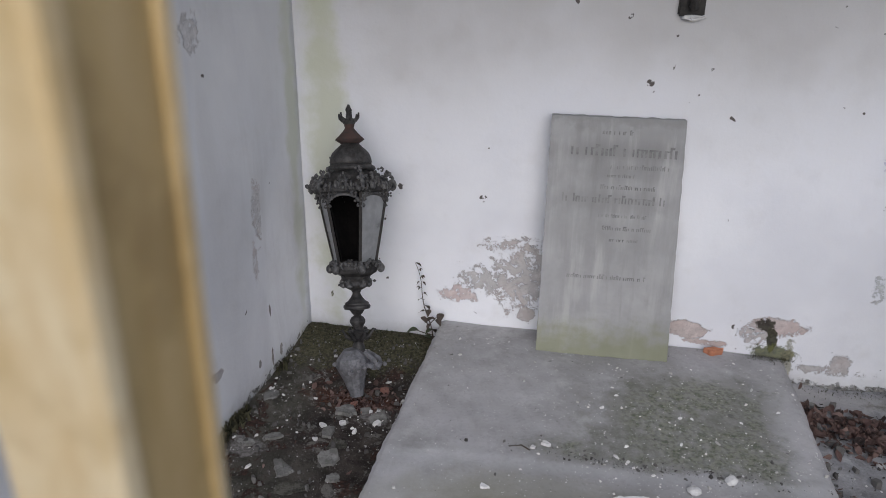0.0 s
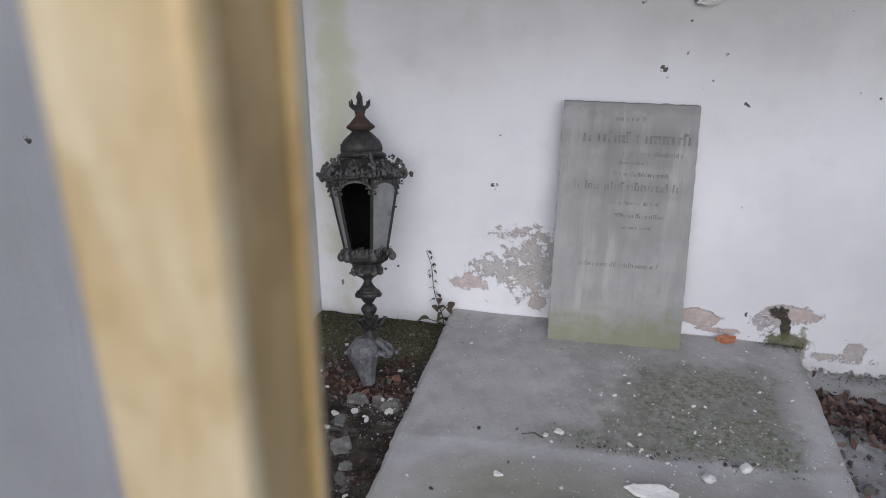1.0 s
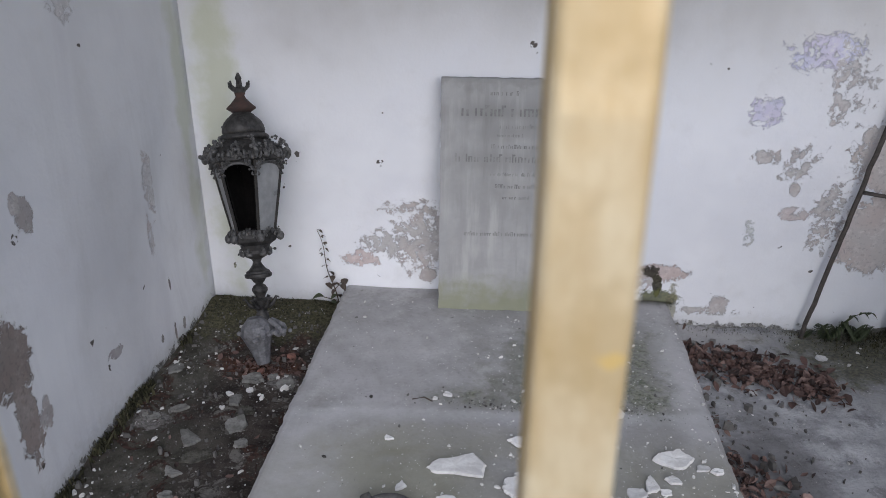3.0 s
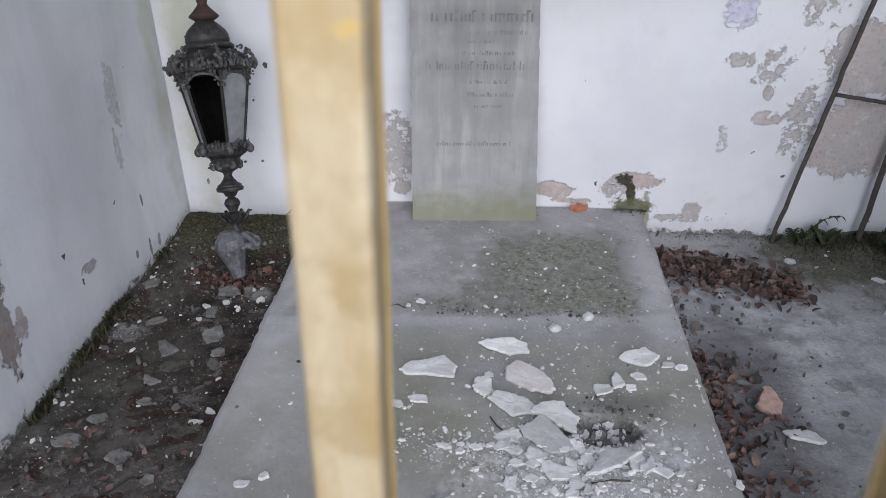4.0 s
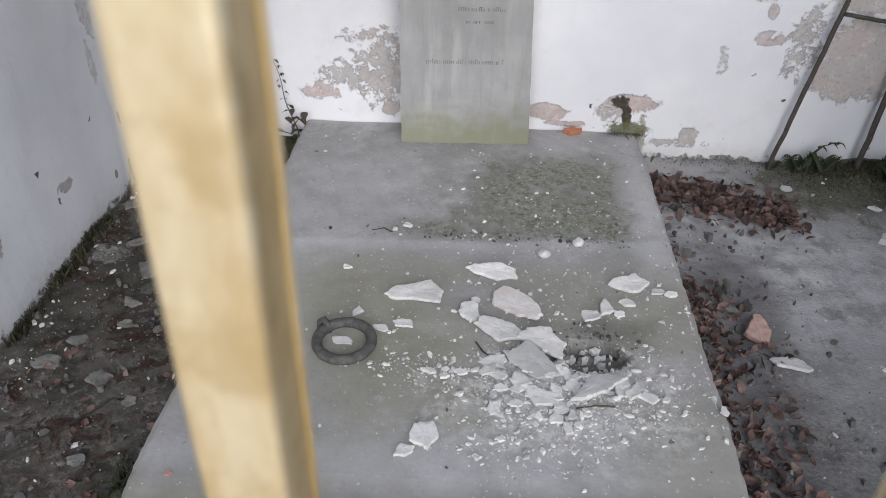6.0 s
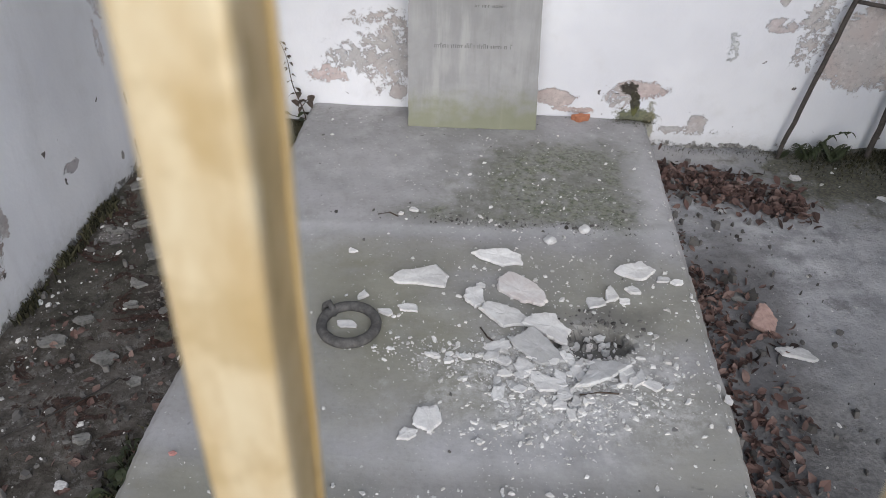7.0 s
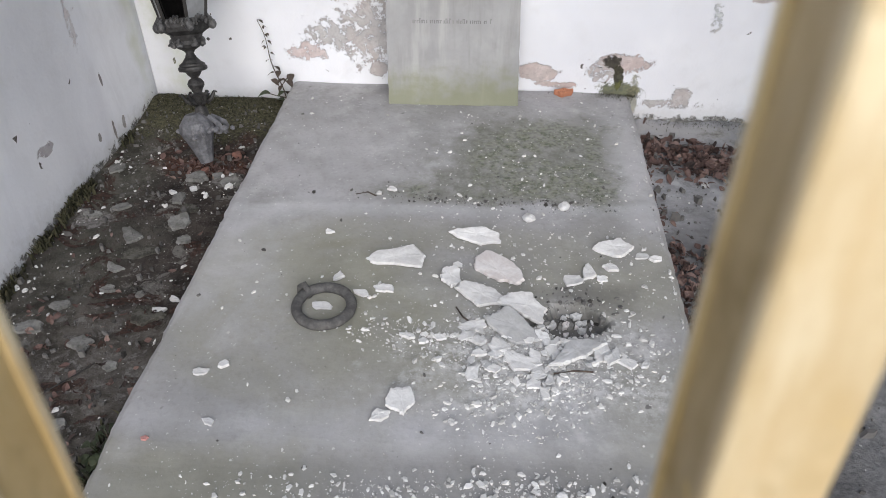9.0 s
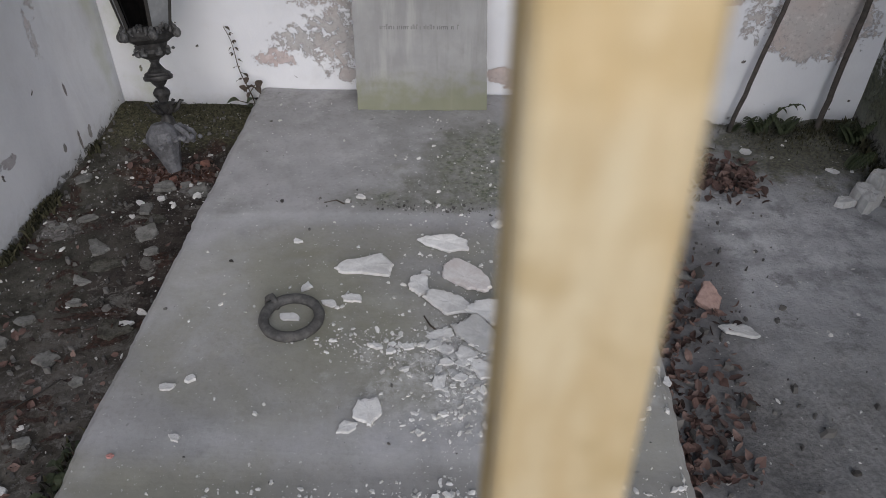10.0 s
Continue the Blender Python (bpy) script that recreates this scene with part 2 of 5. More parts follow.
    # A dark dirt patch beside the broken hole.
    soot = k.blob((1.15, -1.24, 0), (0.12, 0.055, 0.5), 0.7, mid, 2.2)
    c = k.mix(k.math("MULTIPLY", soot, 0.6), c, (0.13, 0.125, 0.115))
    dust = k.math("MULTIPLY", k.blob((1.0, -1.52, 0), (0.30, 0.17, 1.0), 0.7, mid), 0.85)
    c = k.mix(k.math("MULTIPLY", dust, k.ramp(k.noise(26, 8, 0.75), 0.40, 0.60)), c, (0.64, 0.63, 0.62))
    c = k.mix(k.math("MULTIPLY", pit, 0.85), c, (0.10, 0.095, 0.088))
    skewed = k.math("ADD", k.math("ADD", y, k.math("MULTIPLY", x, -0.08)), k.math("MULTIPLY", k.math("SUBTRACT", mid, 0.5), 0.06))
    c = k.mix(k.ramp(skewed, -1.90, -1.81, 0.4, 0.0), c, (0.235, 0.228, 0.20))
    edge = k.math("MULTIPLY", k.ramp(skewed, -0.965, -0.915), k.ramp(skewed, -0.90, -0.87, 1.0, 0.0))
    c = k.mix(k.math("MULTIPLY", edge, 0.25), c, (0.47, 0.475, 0.49))
    line = k.math("MULTIPLY", k.ramp(skewed, -0.895, -0.872), k.ramp(skewed, -0.868, -0.845, 1.0, 0.0))
    c = k.mix(k.math("MULTIPLY", line, 0.2), c, (0.21, 0.21, 0.205))
    spots = k.ramp(k.noise(17, 2, 0.5), 0.72, 0.76)
    c = k.mix(k.math("MULTIPLY", spots, 0.8), c, (0.14, 0.135, 0.13))
    pale = k.ramp(k.noise(85, 2, 0.5), 0.69, 0.73)
    c = k.mix(k.math("MULTIPLY", pale, 0.7), c, (0.6, 0.6, 0.57))
    k.bump(k.math("ADD", k.math("MULTIPLY", mid, 0.6), k.math("MULTIPLY", fine, 0.2)), 0.6, 0.006)
    return k.colour(c)


def ground_material():
    k = Mat("ground_soil", 0.92, 0.0, 0.25)
    x, y, z = k.xyz()
    big, mid, fine = k.noise(2.6, 5), k.noise(12, 8, 0.7), k.noise(80, 5)
    soil = k.mix(k.ramp(mid, 0.35, 0.65), (0.018, 0.014, 0.012), (0.064, 0.053, 0.046))
    soil = k.mix(k.math("MULTIPLY", k.ramp(fine, 0.55, 0.75), 0.5), soil, (0.26, 0.25, 0.23))
    crust = k.math("MULTIPLY", k.ramp(k.noise(9, 9, 0.7, 0.8), 0.575, 0.60), k.ramp(fine, 0.35, 0.5, 0.5, 1.0))
    soil = k.mix(k.math("MULTIPLY", crust, 0.7), soil, (0.19, 0.18, 0.165))
    mortar = k.mix(k.ramp(mid, 0.35, 0.7), (0.46, 0.46, 0.47), (0.27, 0.27, 0.275))
    mortar = k.mix(k.math("MULTIPLY", k.ramp(k.noise(4, 7, 0.7), 0.5, 0.62), 0.5), mortar, (0.16, 0.16, 0.165))
    # a grey green crust by the side wall, pale old mortar in places
    olive = k.mix(k.ramp(mid, 0.35, 0.65), (0.038, 0.036, 0.027), (0.115, 0.11, 0.092))
    olive = k.mix(k.math("MULTIPLY", k.ramp(fine, 0.5, 0.66), 0.5), olive, (0.05, 0.045, 0.04))
    for centre, radii, s in (((-0.52, -0.62, GROUND), (0.13, 0.36, 0.5), 0.8), ((-0.46, -1.25, GROUND), (0.17, 0.36, 0.5), 0.75), ((-0.35, -1.9, GROUND), (0.22, 0.25, 0.5), 0.6), ((-0.30, -0.95, GROUND), (0.10, 0.12, 0.5), 0.4)):
        soil = k.mix(k.math("MULTIPLY", k.blob(centre, radii, 0.4, mid, 3.2), s), soil, olive)
    for centre, radii in (((-0.14, -1.52, GROUND), (0.12, 0.065, 0.5)), ((-0.36, -1.64, GROUND), (0.10, 0.10, 0.5)), ((-0.12, -0.57, GROUND), (0.10, 0.06, 0.5)), ((-0.5, -0.85, GROUND), (0.07, 0.05, 0.5))):
        soil = k.mix(k.math("MULTIPLY", k.blob(centre, radii, 0.2, mid, 4.0), 0.85), soil, k.mix(k.ramp(fine, 0.35, 0.65), (0.13, 0.12, 0.113), (0.26, 0.245, 0.235)))
    soil = k.mix(k.math("MULTIPLY", k.blob((-0.22, -0.50, GROUND), (0.18, 0.06, 0.5), 0.5, mid, 3.0), 0.8), soil, k.mix(k.ramp(fine, 0.35, 0.65), (0.06, 0.026, 0.018), (0.15, 0.066, 0.042)))
    tan = k.mix(k.ramp(mid, 0.38, 0.62), (0.050, 0.043, 0.036), (0.125, 0.114, 0.10))
    tan = k.mix(k.math("MULTIPLY", k.ramp(k.noise(30, 8, 0.75), 0.52, 0.62), 0.7), tan, (0.21, 0.20, 0.19))
    near = k.ramp(k.math("ADD", y, k.math("MULTIPLY", k.math("SUBTRACT", big, 0.5), 0.9)), -1.35, -1.15, 1.0, 0.0)
    soil = k.mix(k.math("MULTIPLY", near, 0.8), soil, tan)
    scar = k.ramp(k.noise(6.5, 8, 0.68, 0.8), 0.565, 0.60)
    soil = k.mix(k.math("MULTIPLY", scar, 0.85), soil, k.mix(k.ramp(fine, 0.35, 0.65), (0.022, 0.013, 0.010), (0.07, 0.036, 0.027)))
    side = k.ramp(k.math("ADD", x, k.math("MULTIPLY", k.math("SUBTRACT", big, 0.5), 0.5)), 0.6, 1.0)
    c = k.mix(side, soil, mortar)
    dark = k.blob((1.60, -1.20, GROUND), (0.16, 0.85, 0.5), 0.5, big)
    c = k.mix(k.math("MULTIPLY", dark, 0.7), c, (0.10, 0.095, 0.095))
    c = k.mix(k.math("MULTIPLY", k.blob((1.95, -1.75, GROUND), (0.45, 0.50, 0.5), 0.7, mid, 3.0), 0.65), c, k.mix(k.ramp(fine, 0.35, 0.65), (0.085, 0.082, 0.078), (0.20, 0.195, 0.185)))
    c = k.mix(k.math("MULTIPLY", k.math("MULTIPLY", side, k.ramp(k.noise(9, 9, 0.75), 0.54, 0.64)), 0.5), c, (0.10, 0.098, 0.095))
    c = k.mix(k.math("MULTIPLY", k.blob((1.60, -0.06, GROUND), (0.22, 0.07, 0.5), 0.5, mid, 2.0), 0.8), c, (0.40, 0.39, 0.385))
    moss = k.math("MAXIMUM", k.blob((-0.35, -0.08, GROUND), (0.5, 0.20, 0.5), 0.4, mid), k.blob((2.30, -0.13, GROUND), (0.45, 0.28, 0.5), 0.5, mid))
    c = k.mix(k.math("MULTIPLY", moss, 0.85), c, k.mix(k.ramp(fine, 0.35, 0.65), (0.036, 0.035, 0.020), (0.11, 0.105, 0.060)))
    far = k.ramp(y, -3.3, -2.9, 1.0, 0.0)
    c = k.mix(far, c, (0.25, 0.24, 0.22))
    chips = k.math("MULTIPLY", k.ramp(k.noise(55, 2, 0.5), 0.70, 0.74), 0.8)
    c = k.mix(chips, c, (0.5, 0.49, 0.46))
    k.bump(k.math("ADD", mid, k.math("MULTIPLY", fine, 0.4)), 0.8, 0.012)
    return k.colour(c)


def stone_material():
    k = Mat("gravestone_stone", 0.75, 0.0, 0.35)
    x, y, z = k.xyz()
    big, mid, fine = k.noise(3, 5), k.noise(14, 7), k.noise(110, 4)
    co = k.node("ShaderNodeMapping", Vector=k.co)
    co.inputs["Scale"].default_value = (15, 15, 1.6)
    streak = k.noise(1.0, 5, 0.6, 0.0, co.outputs[0])
    c = k.mix(k.ramp(big, 0.35, 0.65), (0.37, 0.37, 0.37), (0.285, 0.285, 0.285))
    c = k.mix(k.math("MULTIPLY", k.ramp(streak, 0.5, 0.72), 0.55), c, (0.47, 0.465, 0.455))
    c = k.mix(k.math("MULTIPLY", k.ramp(mid, 0.5, 0.75), 0.3), c, (0.24, 0.24, 0.235))
    c = k.mix(k.math("MULTIPLY", k.ramp(streak, 0.46, 0.32), 0.28), c, (0.19, 0.19, 0.18))
    for centre, radii, s in (((0.27, 0, 0.83), (0.26, 0.5, 0.035), 0.55), ((0.27, 0, 0.64), (0.26, 0.5, 0.04), 0.45), ((0.30, 0, 0.755), (0.16, 0.5, 0.03), 0.4), ((0.25, 0, 0.52), (0.30, 0.5, 0.07), 0.35)):
        c = k.mix(k.math("MULTIPLY", k.blob(centre, radii, 0.8, streak, 3.0), s), c, (0.20, 0.20, 0.195))
    c = k.mix(k.math("MULTIPLY", k.ramp(k.math("ADD", z, k.math("MULTIPLY", k.math("SUBTRACT", mid, 0.5), 0.14)), 0.915, 0.95), 0.5), c, (0.20, 0.20, 0.195))
    low = k.ramp(k.math("ADD", z, k.math("MULTIPLY", k.math("SUBTRACT", mid, 0.5), 0.3)), 0.02, 0.19, 1.0, 0.0)
    c = k.mix(k.math("MULTIPLY", low, 0.7), c, (0.20, 0.21, 0.115))
    k.bump(k.math("ADD", mid, k.math("MULTIPLY", fine, 0.5)), 0.35, 0.003)
    return k.colour(c)


def bar_material(name, dark, light, worn):
    k = Mat(name, 0.30, 0.22, 0.6)
    long = k.node("ShaderNodeMapping", Vector=k.co)
    long.inputs["Scale"].default_value = (1.0, 1.0, 0.3)
    n1, n2, n3 = k.noise(60, 5, 0.6, 0.3, long.outputs[0]), k.noise(180, 3), k.noise(34, 3)
    c = k.mix(k.ramp(n1, 0.3, 0.7), dark, light)
    c = k.mix(k.math("MULTIPLY", k.ramp(n3, 0.46, 0.66), 0.6), c, worn)
    c = k.mix(k.math("MULTIPLY", k.ramp(k.noise(42, 2, 0.4), 0.73, 0.77), 0.7), c, (0.80, 0.56, 0.18))
    k.put(k.b.inputs["Roughness"], k.ramp(n3, 0.3, 0.7, 0.28, 0.5))
    k.bump(k.math("ADD", n1, k.math("MULTIPLY", n2, 0.15)), 0.25, 0.003)
    return k.colour(c)


MAT_SLAB, MAT_GROUND, MAT_STONE, MAT_BAR = slab_material(), ground_material(), stone_material(), bar_material("ochre_gilt_paint", (0.68, 0.505, 0.27), (0.86, 0.73, 0.50), (0.52, 0.37, 0.17))
# Darker copy of the gilt paint; the bar flanks' shade is in its colour.
MAT_BAR_FLANK_SHADE = bar_material("flank_shade_paint", (0.50, 0.35, 0.15), (0.62, 0.46, 0.23), (0.34, 0.23, 0.095))
MAT_FLAKE = simple("plaster_flake", (0.84, 0.83, 0.81), (0.68, 0.665, 0.65), 22, 0.9, 0.0, 0.5, 0.004)
MAT_FLAKE_GREY = simple("mortar_flake", (0.66, 0.655, 0.645), (0.52, 0.515, 0.505), 26, 0.9, 0.0, 0.5, 0.004)
MAT_FLAKE_PINK = simple("pink_plaster", (0.78, 0.75, 0.73), (0.66, 0.60, 0.575), 14, 0.9, 0.0, 0.5, 0.004)
MAT_SOIL_FLAKE = simple("soiled_flake", (0.25, 0.245, 0.23), (0.13, 0.126, 0.115), 26, 0.9, 0.0, 0.5, 0.004)
MAT_CRUST = simple("lichen_crust", (0.11, 0.105, 0.088), (0.04, 0.036, 0.028), 30, 0.95, 0.0, 0.7, 0.006)
MAT_ORANGE = simple("brick_orange", (0.48, 0.20, 0.11), (0.36, 0.15, 0.09), 40, 0.9)
MAT_BRICK = simple("brick_red", (0.25, 0.12, 0.09), (0.16, 0.085, 0.07), 30, 0.9, 0.0, 0.5, 0.004)
MAT_IRON = simple("cast_iron", (0.022, 0.021, 0.021), (0.075, 0.072, 0.07), 34, 0.58, 0.35, 0.6, 0.004)
MAT_IRON_PALE = simple("weathered_zinc", (0.04, 0.039, 0.039), (0.16, 0.158, 0.156), 55, 0.58, 0.25, 0.5, 0.004)
MAT_RUST = simple("rusty_iron", (0.09, 0.05, 0.042), (0.06, 0.046, 0.042), 40, 0.85, 0.2, 0.6, 0.003)
MAT_BLACK = simple("black_iron", (0.03, 0.028, 0.027), (0.055, 0.05, 0.045), 40, 0.7, 0.3, 0.5, 0.003)
MAT_RING = simple("ring_iron", (0.085, 0.082, 0.08), (0.16, 0.153, 0.147), 45, 0.8, 0.2, 0.6, 0.004)
MAT_GREEN = simple("green_leaf", (0.028, 0.040, 0.016), (0.055, 0.068, 0.030), 50, 0.6, 0.0, 0.3, 0.002)
MAT_STEM = simple("dry_stem", (0.06, 0.045, 0.035), (0.10, 0.075, 0.06), 60, 0.8)
MAT_WOOD = simple("weathered_pole", (0.10, 0.085, 0.075), (0.055, 0.048, 0.043), 40, 0.8)


def glass_material():
    k = Mat("dusty_pane", 0.35, 0.0, 0.5)
    n = k.noise(14, 5)
    k.put(k.b.inputs["Roughness"], k.ramp(n, 0.3, 0.7, 0.25, 0.6))
    return k.colour(k.mix(k.ramp(n, 0.35, 0.65), (0.20, 0.205, 0.21), (0.29, 0.295, 0.30)))


MAT_GLASS = glass_material()


# ---- builders ----
def mesh_of(name, bm, material, smooth=False):
    me = bpy.data.meshes.new(name)
    bmesh.ops.recalc_face_normals(bm, faces=bm.faces)
    bm.to_mesh(me)
    bm.free()
    me.materials.append(material)
    if smooth:
        me.polygons.foreach_set("use_smooth", [True] * len(me.polygons))
    return me


def part(name, bm, material, parent, label="", smooth=False):
    ob = new(name, mesh_of(name, bm, material, smooth))
    ob.parent = parent
    return tagged(ob, label) if label else ob


def thing(name, bm, material, label, category, group="", kind="", smooth=False):
    return tagged(new(name, mesh_of(name, bm, material, smooth)), label, category, group, kind)


def base(name, m, label, category, group=""):
    ob = new(name)
    ob.matrix_world = m
    ob.empty_display_size = 0.05
    return tagged(ob, label, category, group)


def box(lo, hi, bevel=0.0, segments=2):
    bm = bmesh.new()
    bmesh.ops.create_cube(bm, size=1.0)
    s = Vector(hi) - Vector(lo)
    bmesh.ops.scale(bm, vec=s, verts=bm.verts)
    bmesh.ops.translate(bm, vec=Vector(lo) + s / 2, verts=bm.verts)
    if bevel:
        bmesh.ops.bevel(bm, geom=bm.edges[:], offset=bevel, segments=segments, affect="EDGES")
    return bm


def add_box(bm, lo, hi, m=None):
    """A box more in the same mesh."""
    out = bmesh.ops.create_cube(bm, size=1.0)["verts"]
    s = Vector(hi) - Vector(lo)
    bmesh.ops.scale(bm, vec=s, verts=out)
    bmesh.ops.translate(bm, vec=Vector(lo) + s / 2, verts=out)
    if m is not None:
        bmesh.ops.transform(bm, matrix=m, verts=out)
    return out


def lathe(profile, sides=24, bm=None, turn=0.0):
    """Rings of (radius, height) joined up, closed at both ends."""
    bm = bm or bmesh.new()
    rings = []
    for r, z in profile:
        rings.append([bm.verts.new((r * math.cos(turn + math.tau * i / sides), r * math.sin(turn + math.tau * i / sides), z)) for i in range(sides)])
    for a, b in zip(rings, rings[1:]):
        for i in range(sides):
            bm.faces.new((a[i], a[(i + 1) % sides], b[(i + 1) % sides], b[i]))
    bm.faces.new(rings[0][::-1])
    bm.faces.new(rings[-1])
    return bm


def rod(points, radius, sides=8, bm=None, taper=1.0):
    """A round rod along the points."""
    bm = bm or bmesh.new()
    pts = [Vector(p) for p in points]
    rings = []
    for i, p in enumerate(pts):
        d = (pts[min(i + 1, len(pts) - 1)] - pts[max(i - 1, 0)]).normalized()
        u = d.orthogonal().normalized()
        v = d.cross(u)
        r = radius * (1 + (taper - 1) * i / (len(pts) - 1))
        rings.append([bm.verts.new(p + r * (u * math.cos(math.tau * k / sides) + v * math.sin(math.tau * k / sides))) for k in range(sides)])
    for a, b in zip(rings, rings[1:]):
        best = min(range(sides), key=lambda s: (a[0].co - b[s].co).length)
        for k in range(sides):
            bm.faces.new((a[k], a[(k + 1) % sides], b[(k + 1 + best) % sides], b[(k + best) % sides]))
    bm.faces.new(rings[0][::-1])
    bm.faces.new(rings[-1])
    return bm


def flake(w, d, h, rng, n=6, taper=0.0, warp=0.3):
    """A broken chip: an angular outline with jagged edges that crumble inwards, a warped, uneven top. taper narrows one end."""
    start, corners = rng.uniform(0, math.tau), []
    for i in range(n):
        a = start + math.tau * (i + rng.uniform(-0.3, 0.3)) / n
        r = rng.choice((rng.uniform(0.66, 0.85), rng.uniform(0.95, 1.2)))
        px = math.cos(a) * w / 2 * r
        corners.append(Vector((px, math.sin(a) * d / 2 * r * (1 + taper * px / (w / 2)), 0)))
    small, line = min(w, d), corners
    jag = 0.075 * small
    for _ in range(2 if small < 0.05 else 3):
        finer = []
        for p, q in zip(line, line[1:] + line[:1]):
            side = Vector((q.y - p.y, p.x - q.x, 0)).normalized()
            finer += [p, p.lerp(q, rng.uniform(0.4, 0.6)) + side * rng.uniform(-jag, jag)]
        line, jag = finer, jag * 0.55
    bm, o = bmesh.new(), Vector((rng.uniform(0, 50), rng.uniform(0, 50), 0))
    bow, along = warp * h * rng.uniform(0.4, 1.0), rng.uniform(0, math.pi)
    ca, sa = math.cos(along), math.sin(along)

    def lift(p):
        u = (p.x * ca / w + p.y * sa / d) * 2
        return bow * u * u

    rings, m = [], len(line)
    rim = [rng.uniform(0.90, 0.985) for _ in line]
    for level in range(5):
        ring = []
        for i, p in enumerate(line):
            k = (1.0, 1.01, (rim[i] + rim[i - 1]) / 2, 0.72, 0.36)[level]
            q = p * k
            z = (0.0, 0.45, 0.93, 1.0, 1.0)[level] * h + lift(q)
            z += (0.0, 0.2, 0.10, 0.16, 0.16)[level] * h * noise.noise(q * (5.0 / small) + o)
            ring.append(bm.verts.new((q.x, q.y, z)))
        rings.append(ring)
    for low, high in zip(rings, rings[1:]):
        for i in range(m):
            bm.faces.new((low[i], low[(i + 1) % m], high[(i + 1) % m], high[i]))
    mid = bm.verts.new((0, 0, h))
    for i in range(m):
        bm.faces.new((rings[-1][i], rings[-1][(i + 1) % m], mid))
    bm.faces.new(rings[0][::-1])
    return bm


def lump(s, rng):
    """A rounded, knobbly bit of mortar that sits on its flat side."""
    bm = bmesh.new()
    bmesh.ops.create_icosphere(bm, subdivisions=2, radius=s / 2)
    o = Vector((rng.uniform(0, 50), rng.uniform(0, 50), 0))
    for v in bm.verts:
        v.co *= 1 + 0.35 * noise.noise(v.co * (3.2 / s) + o)
        v.co.z = max(v.co.z * 0.75 + s * 0.22, 0)
    return bm


def relief(x, y):
    """The ground's unevenness."""
    h = 0.018 * noise.noise((x * 2.3, y * 2.3, 1.0)) + 0.010 * noise.noise((x * 7, y * 7, 3.0)) + 0.005 * noise.noise((x * 19, y * 19, 5.0))
    if x < 0:
        h += 0.03 * max(0.0, 1 - abs(y + 0.02) / 0.3)
    h += 0.04 * max(0.0, min(1.0, (x - 2.0) / 0.5)) * max(0.0, 1 + y / 0.5)
    return h


def ground_z(x, y):
    fade = min(1.0, max(0.0, (y + 3.1) / 0.3))
    return GROUND + relief(x, y) * fade


# ---- structure ----
def build_ground():
    bm = bmesh.new()
    nx, ny, x0, x1, y0, y1 = 170, 170, -0.8, 2.7, -3.2, 0.2
    grid = [[None] * (ny + 1) for _ in range(nx + 1)]
    for i in range(nx + 1):
        for j in range(ny + 1):
            x, y = x0 + (x1 - x0) * i / nx, y0 + (y1 - y0) * j / ny
            edge = min(i, nx - i, j, ny - j)
            grid[i][j] = bm.verts.new((x, y, GROUND + (ground_z(x, y) - GROUND) * min(1.0, edge / 4)))
    for i in range(nx):
        for j in range(ny):
            bm.faces.new((grid[i][j], grid[i + 1][j], grid[i + 1][j + 1], grid[i][j + 1]))
    far = 400.0
    corner = [grid[0][0], grid[nx][0], grid[nx][ny], grid[0][ny]]
    sides = [[grid[i][0] for i in range(nx + 1)], [grid[nx][j] for j in range(ny + 1)],
             [grid[i][ny] for i in range(nx, -1, -1)], [grid[0][j] for j in range(ny, -1, -1)]]
    out = [bm.verts.new((sx * far, sy * far, GROUND)) for sx, sy in ((-1, -1), (1, -1), (1, 1), (-1, 1))]
    for s in range(4):
        a, b = out[s], out[(s + 1) % 4]
        run = sides[s]
        for p, q in zip(run, run[1:]):
            bm.faces.new((p, a, q)) if p is not q else None
        bm.faces.new((run[-1], a, b))
    ob = thing("ground", bm, MAT_GROUND, "dark soil and worn mortar ground with moss and crumbs", "ground", kind="structure", smooth=True)
    return ob


def wall_sheet(name, lo, hi, axis, side, material, label):
    """A thick wall whose seen face is a fine grid that swells and dips a little."""
    bm = bmesh.new()
    u0, u1 = (lo[0], hi[0]) if axis == "y" else (lo[1], hi[1])
    face = (lo if side < 0 else hi)[1 if axis == "y" else 0]
    nu, nz = int((u1 - u0) / 0.05), int((hi[2] - lo[2]) / 0.05)
    grid = []
    for i in range(nu + 1):
        col = []
        for j in range(nz + 1):
            u, z = u0 + (u1 - u0) * i / nu, lo[2] + (hi[2] - lo[2]) * j / nz
            d = 0.010 * noise.noise((u * 1.7, z * 1.7, 7.0 + side)) + 0.004 * noise.noise((u * 6, z * 6, 2.0))
            if i in (0, nu) or j in (0, nz):
                d = 0
            p = (u, face + side * d, z) if axis == "y" else (face + side * d, u, z)
            col.append(bm.verts.new(p))
        grid.append(col)
    for i in range(nu):
        for j in range(nz):
            bm.faces.new((grid[i][j], grid[i + 1][j], grid[i + 1][j + 1], grid[i][j + 1]))
    rim = bmesh.ops.extrude_face_region(bm, geom=bm.faces[:])
    deep = (hi[1] - lo[1]) if axis == "y" else (hi[0] - lo[0])
    back = [v for v in rim["geom"] if isinstance(v, bmesh.types.BMVert)]
    for v in back:
        if axis == "y":
            v.co.y = face - side * deep
        else:
            v.co.x = face - side * deep
    return thing(name, bm, material, label, "wall", kind="structure", smooth=True)


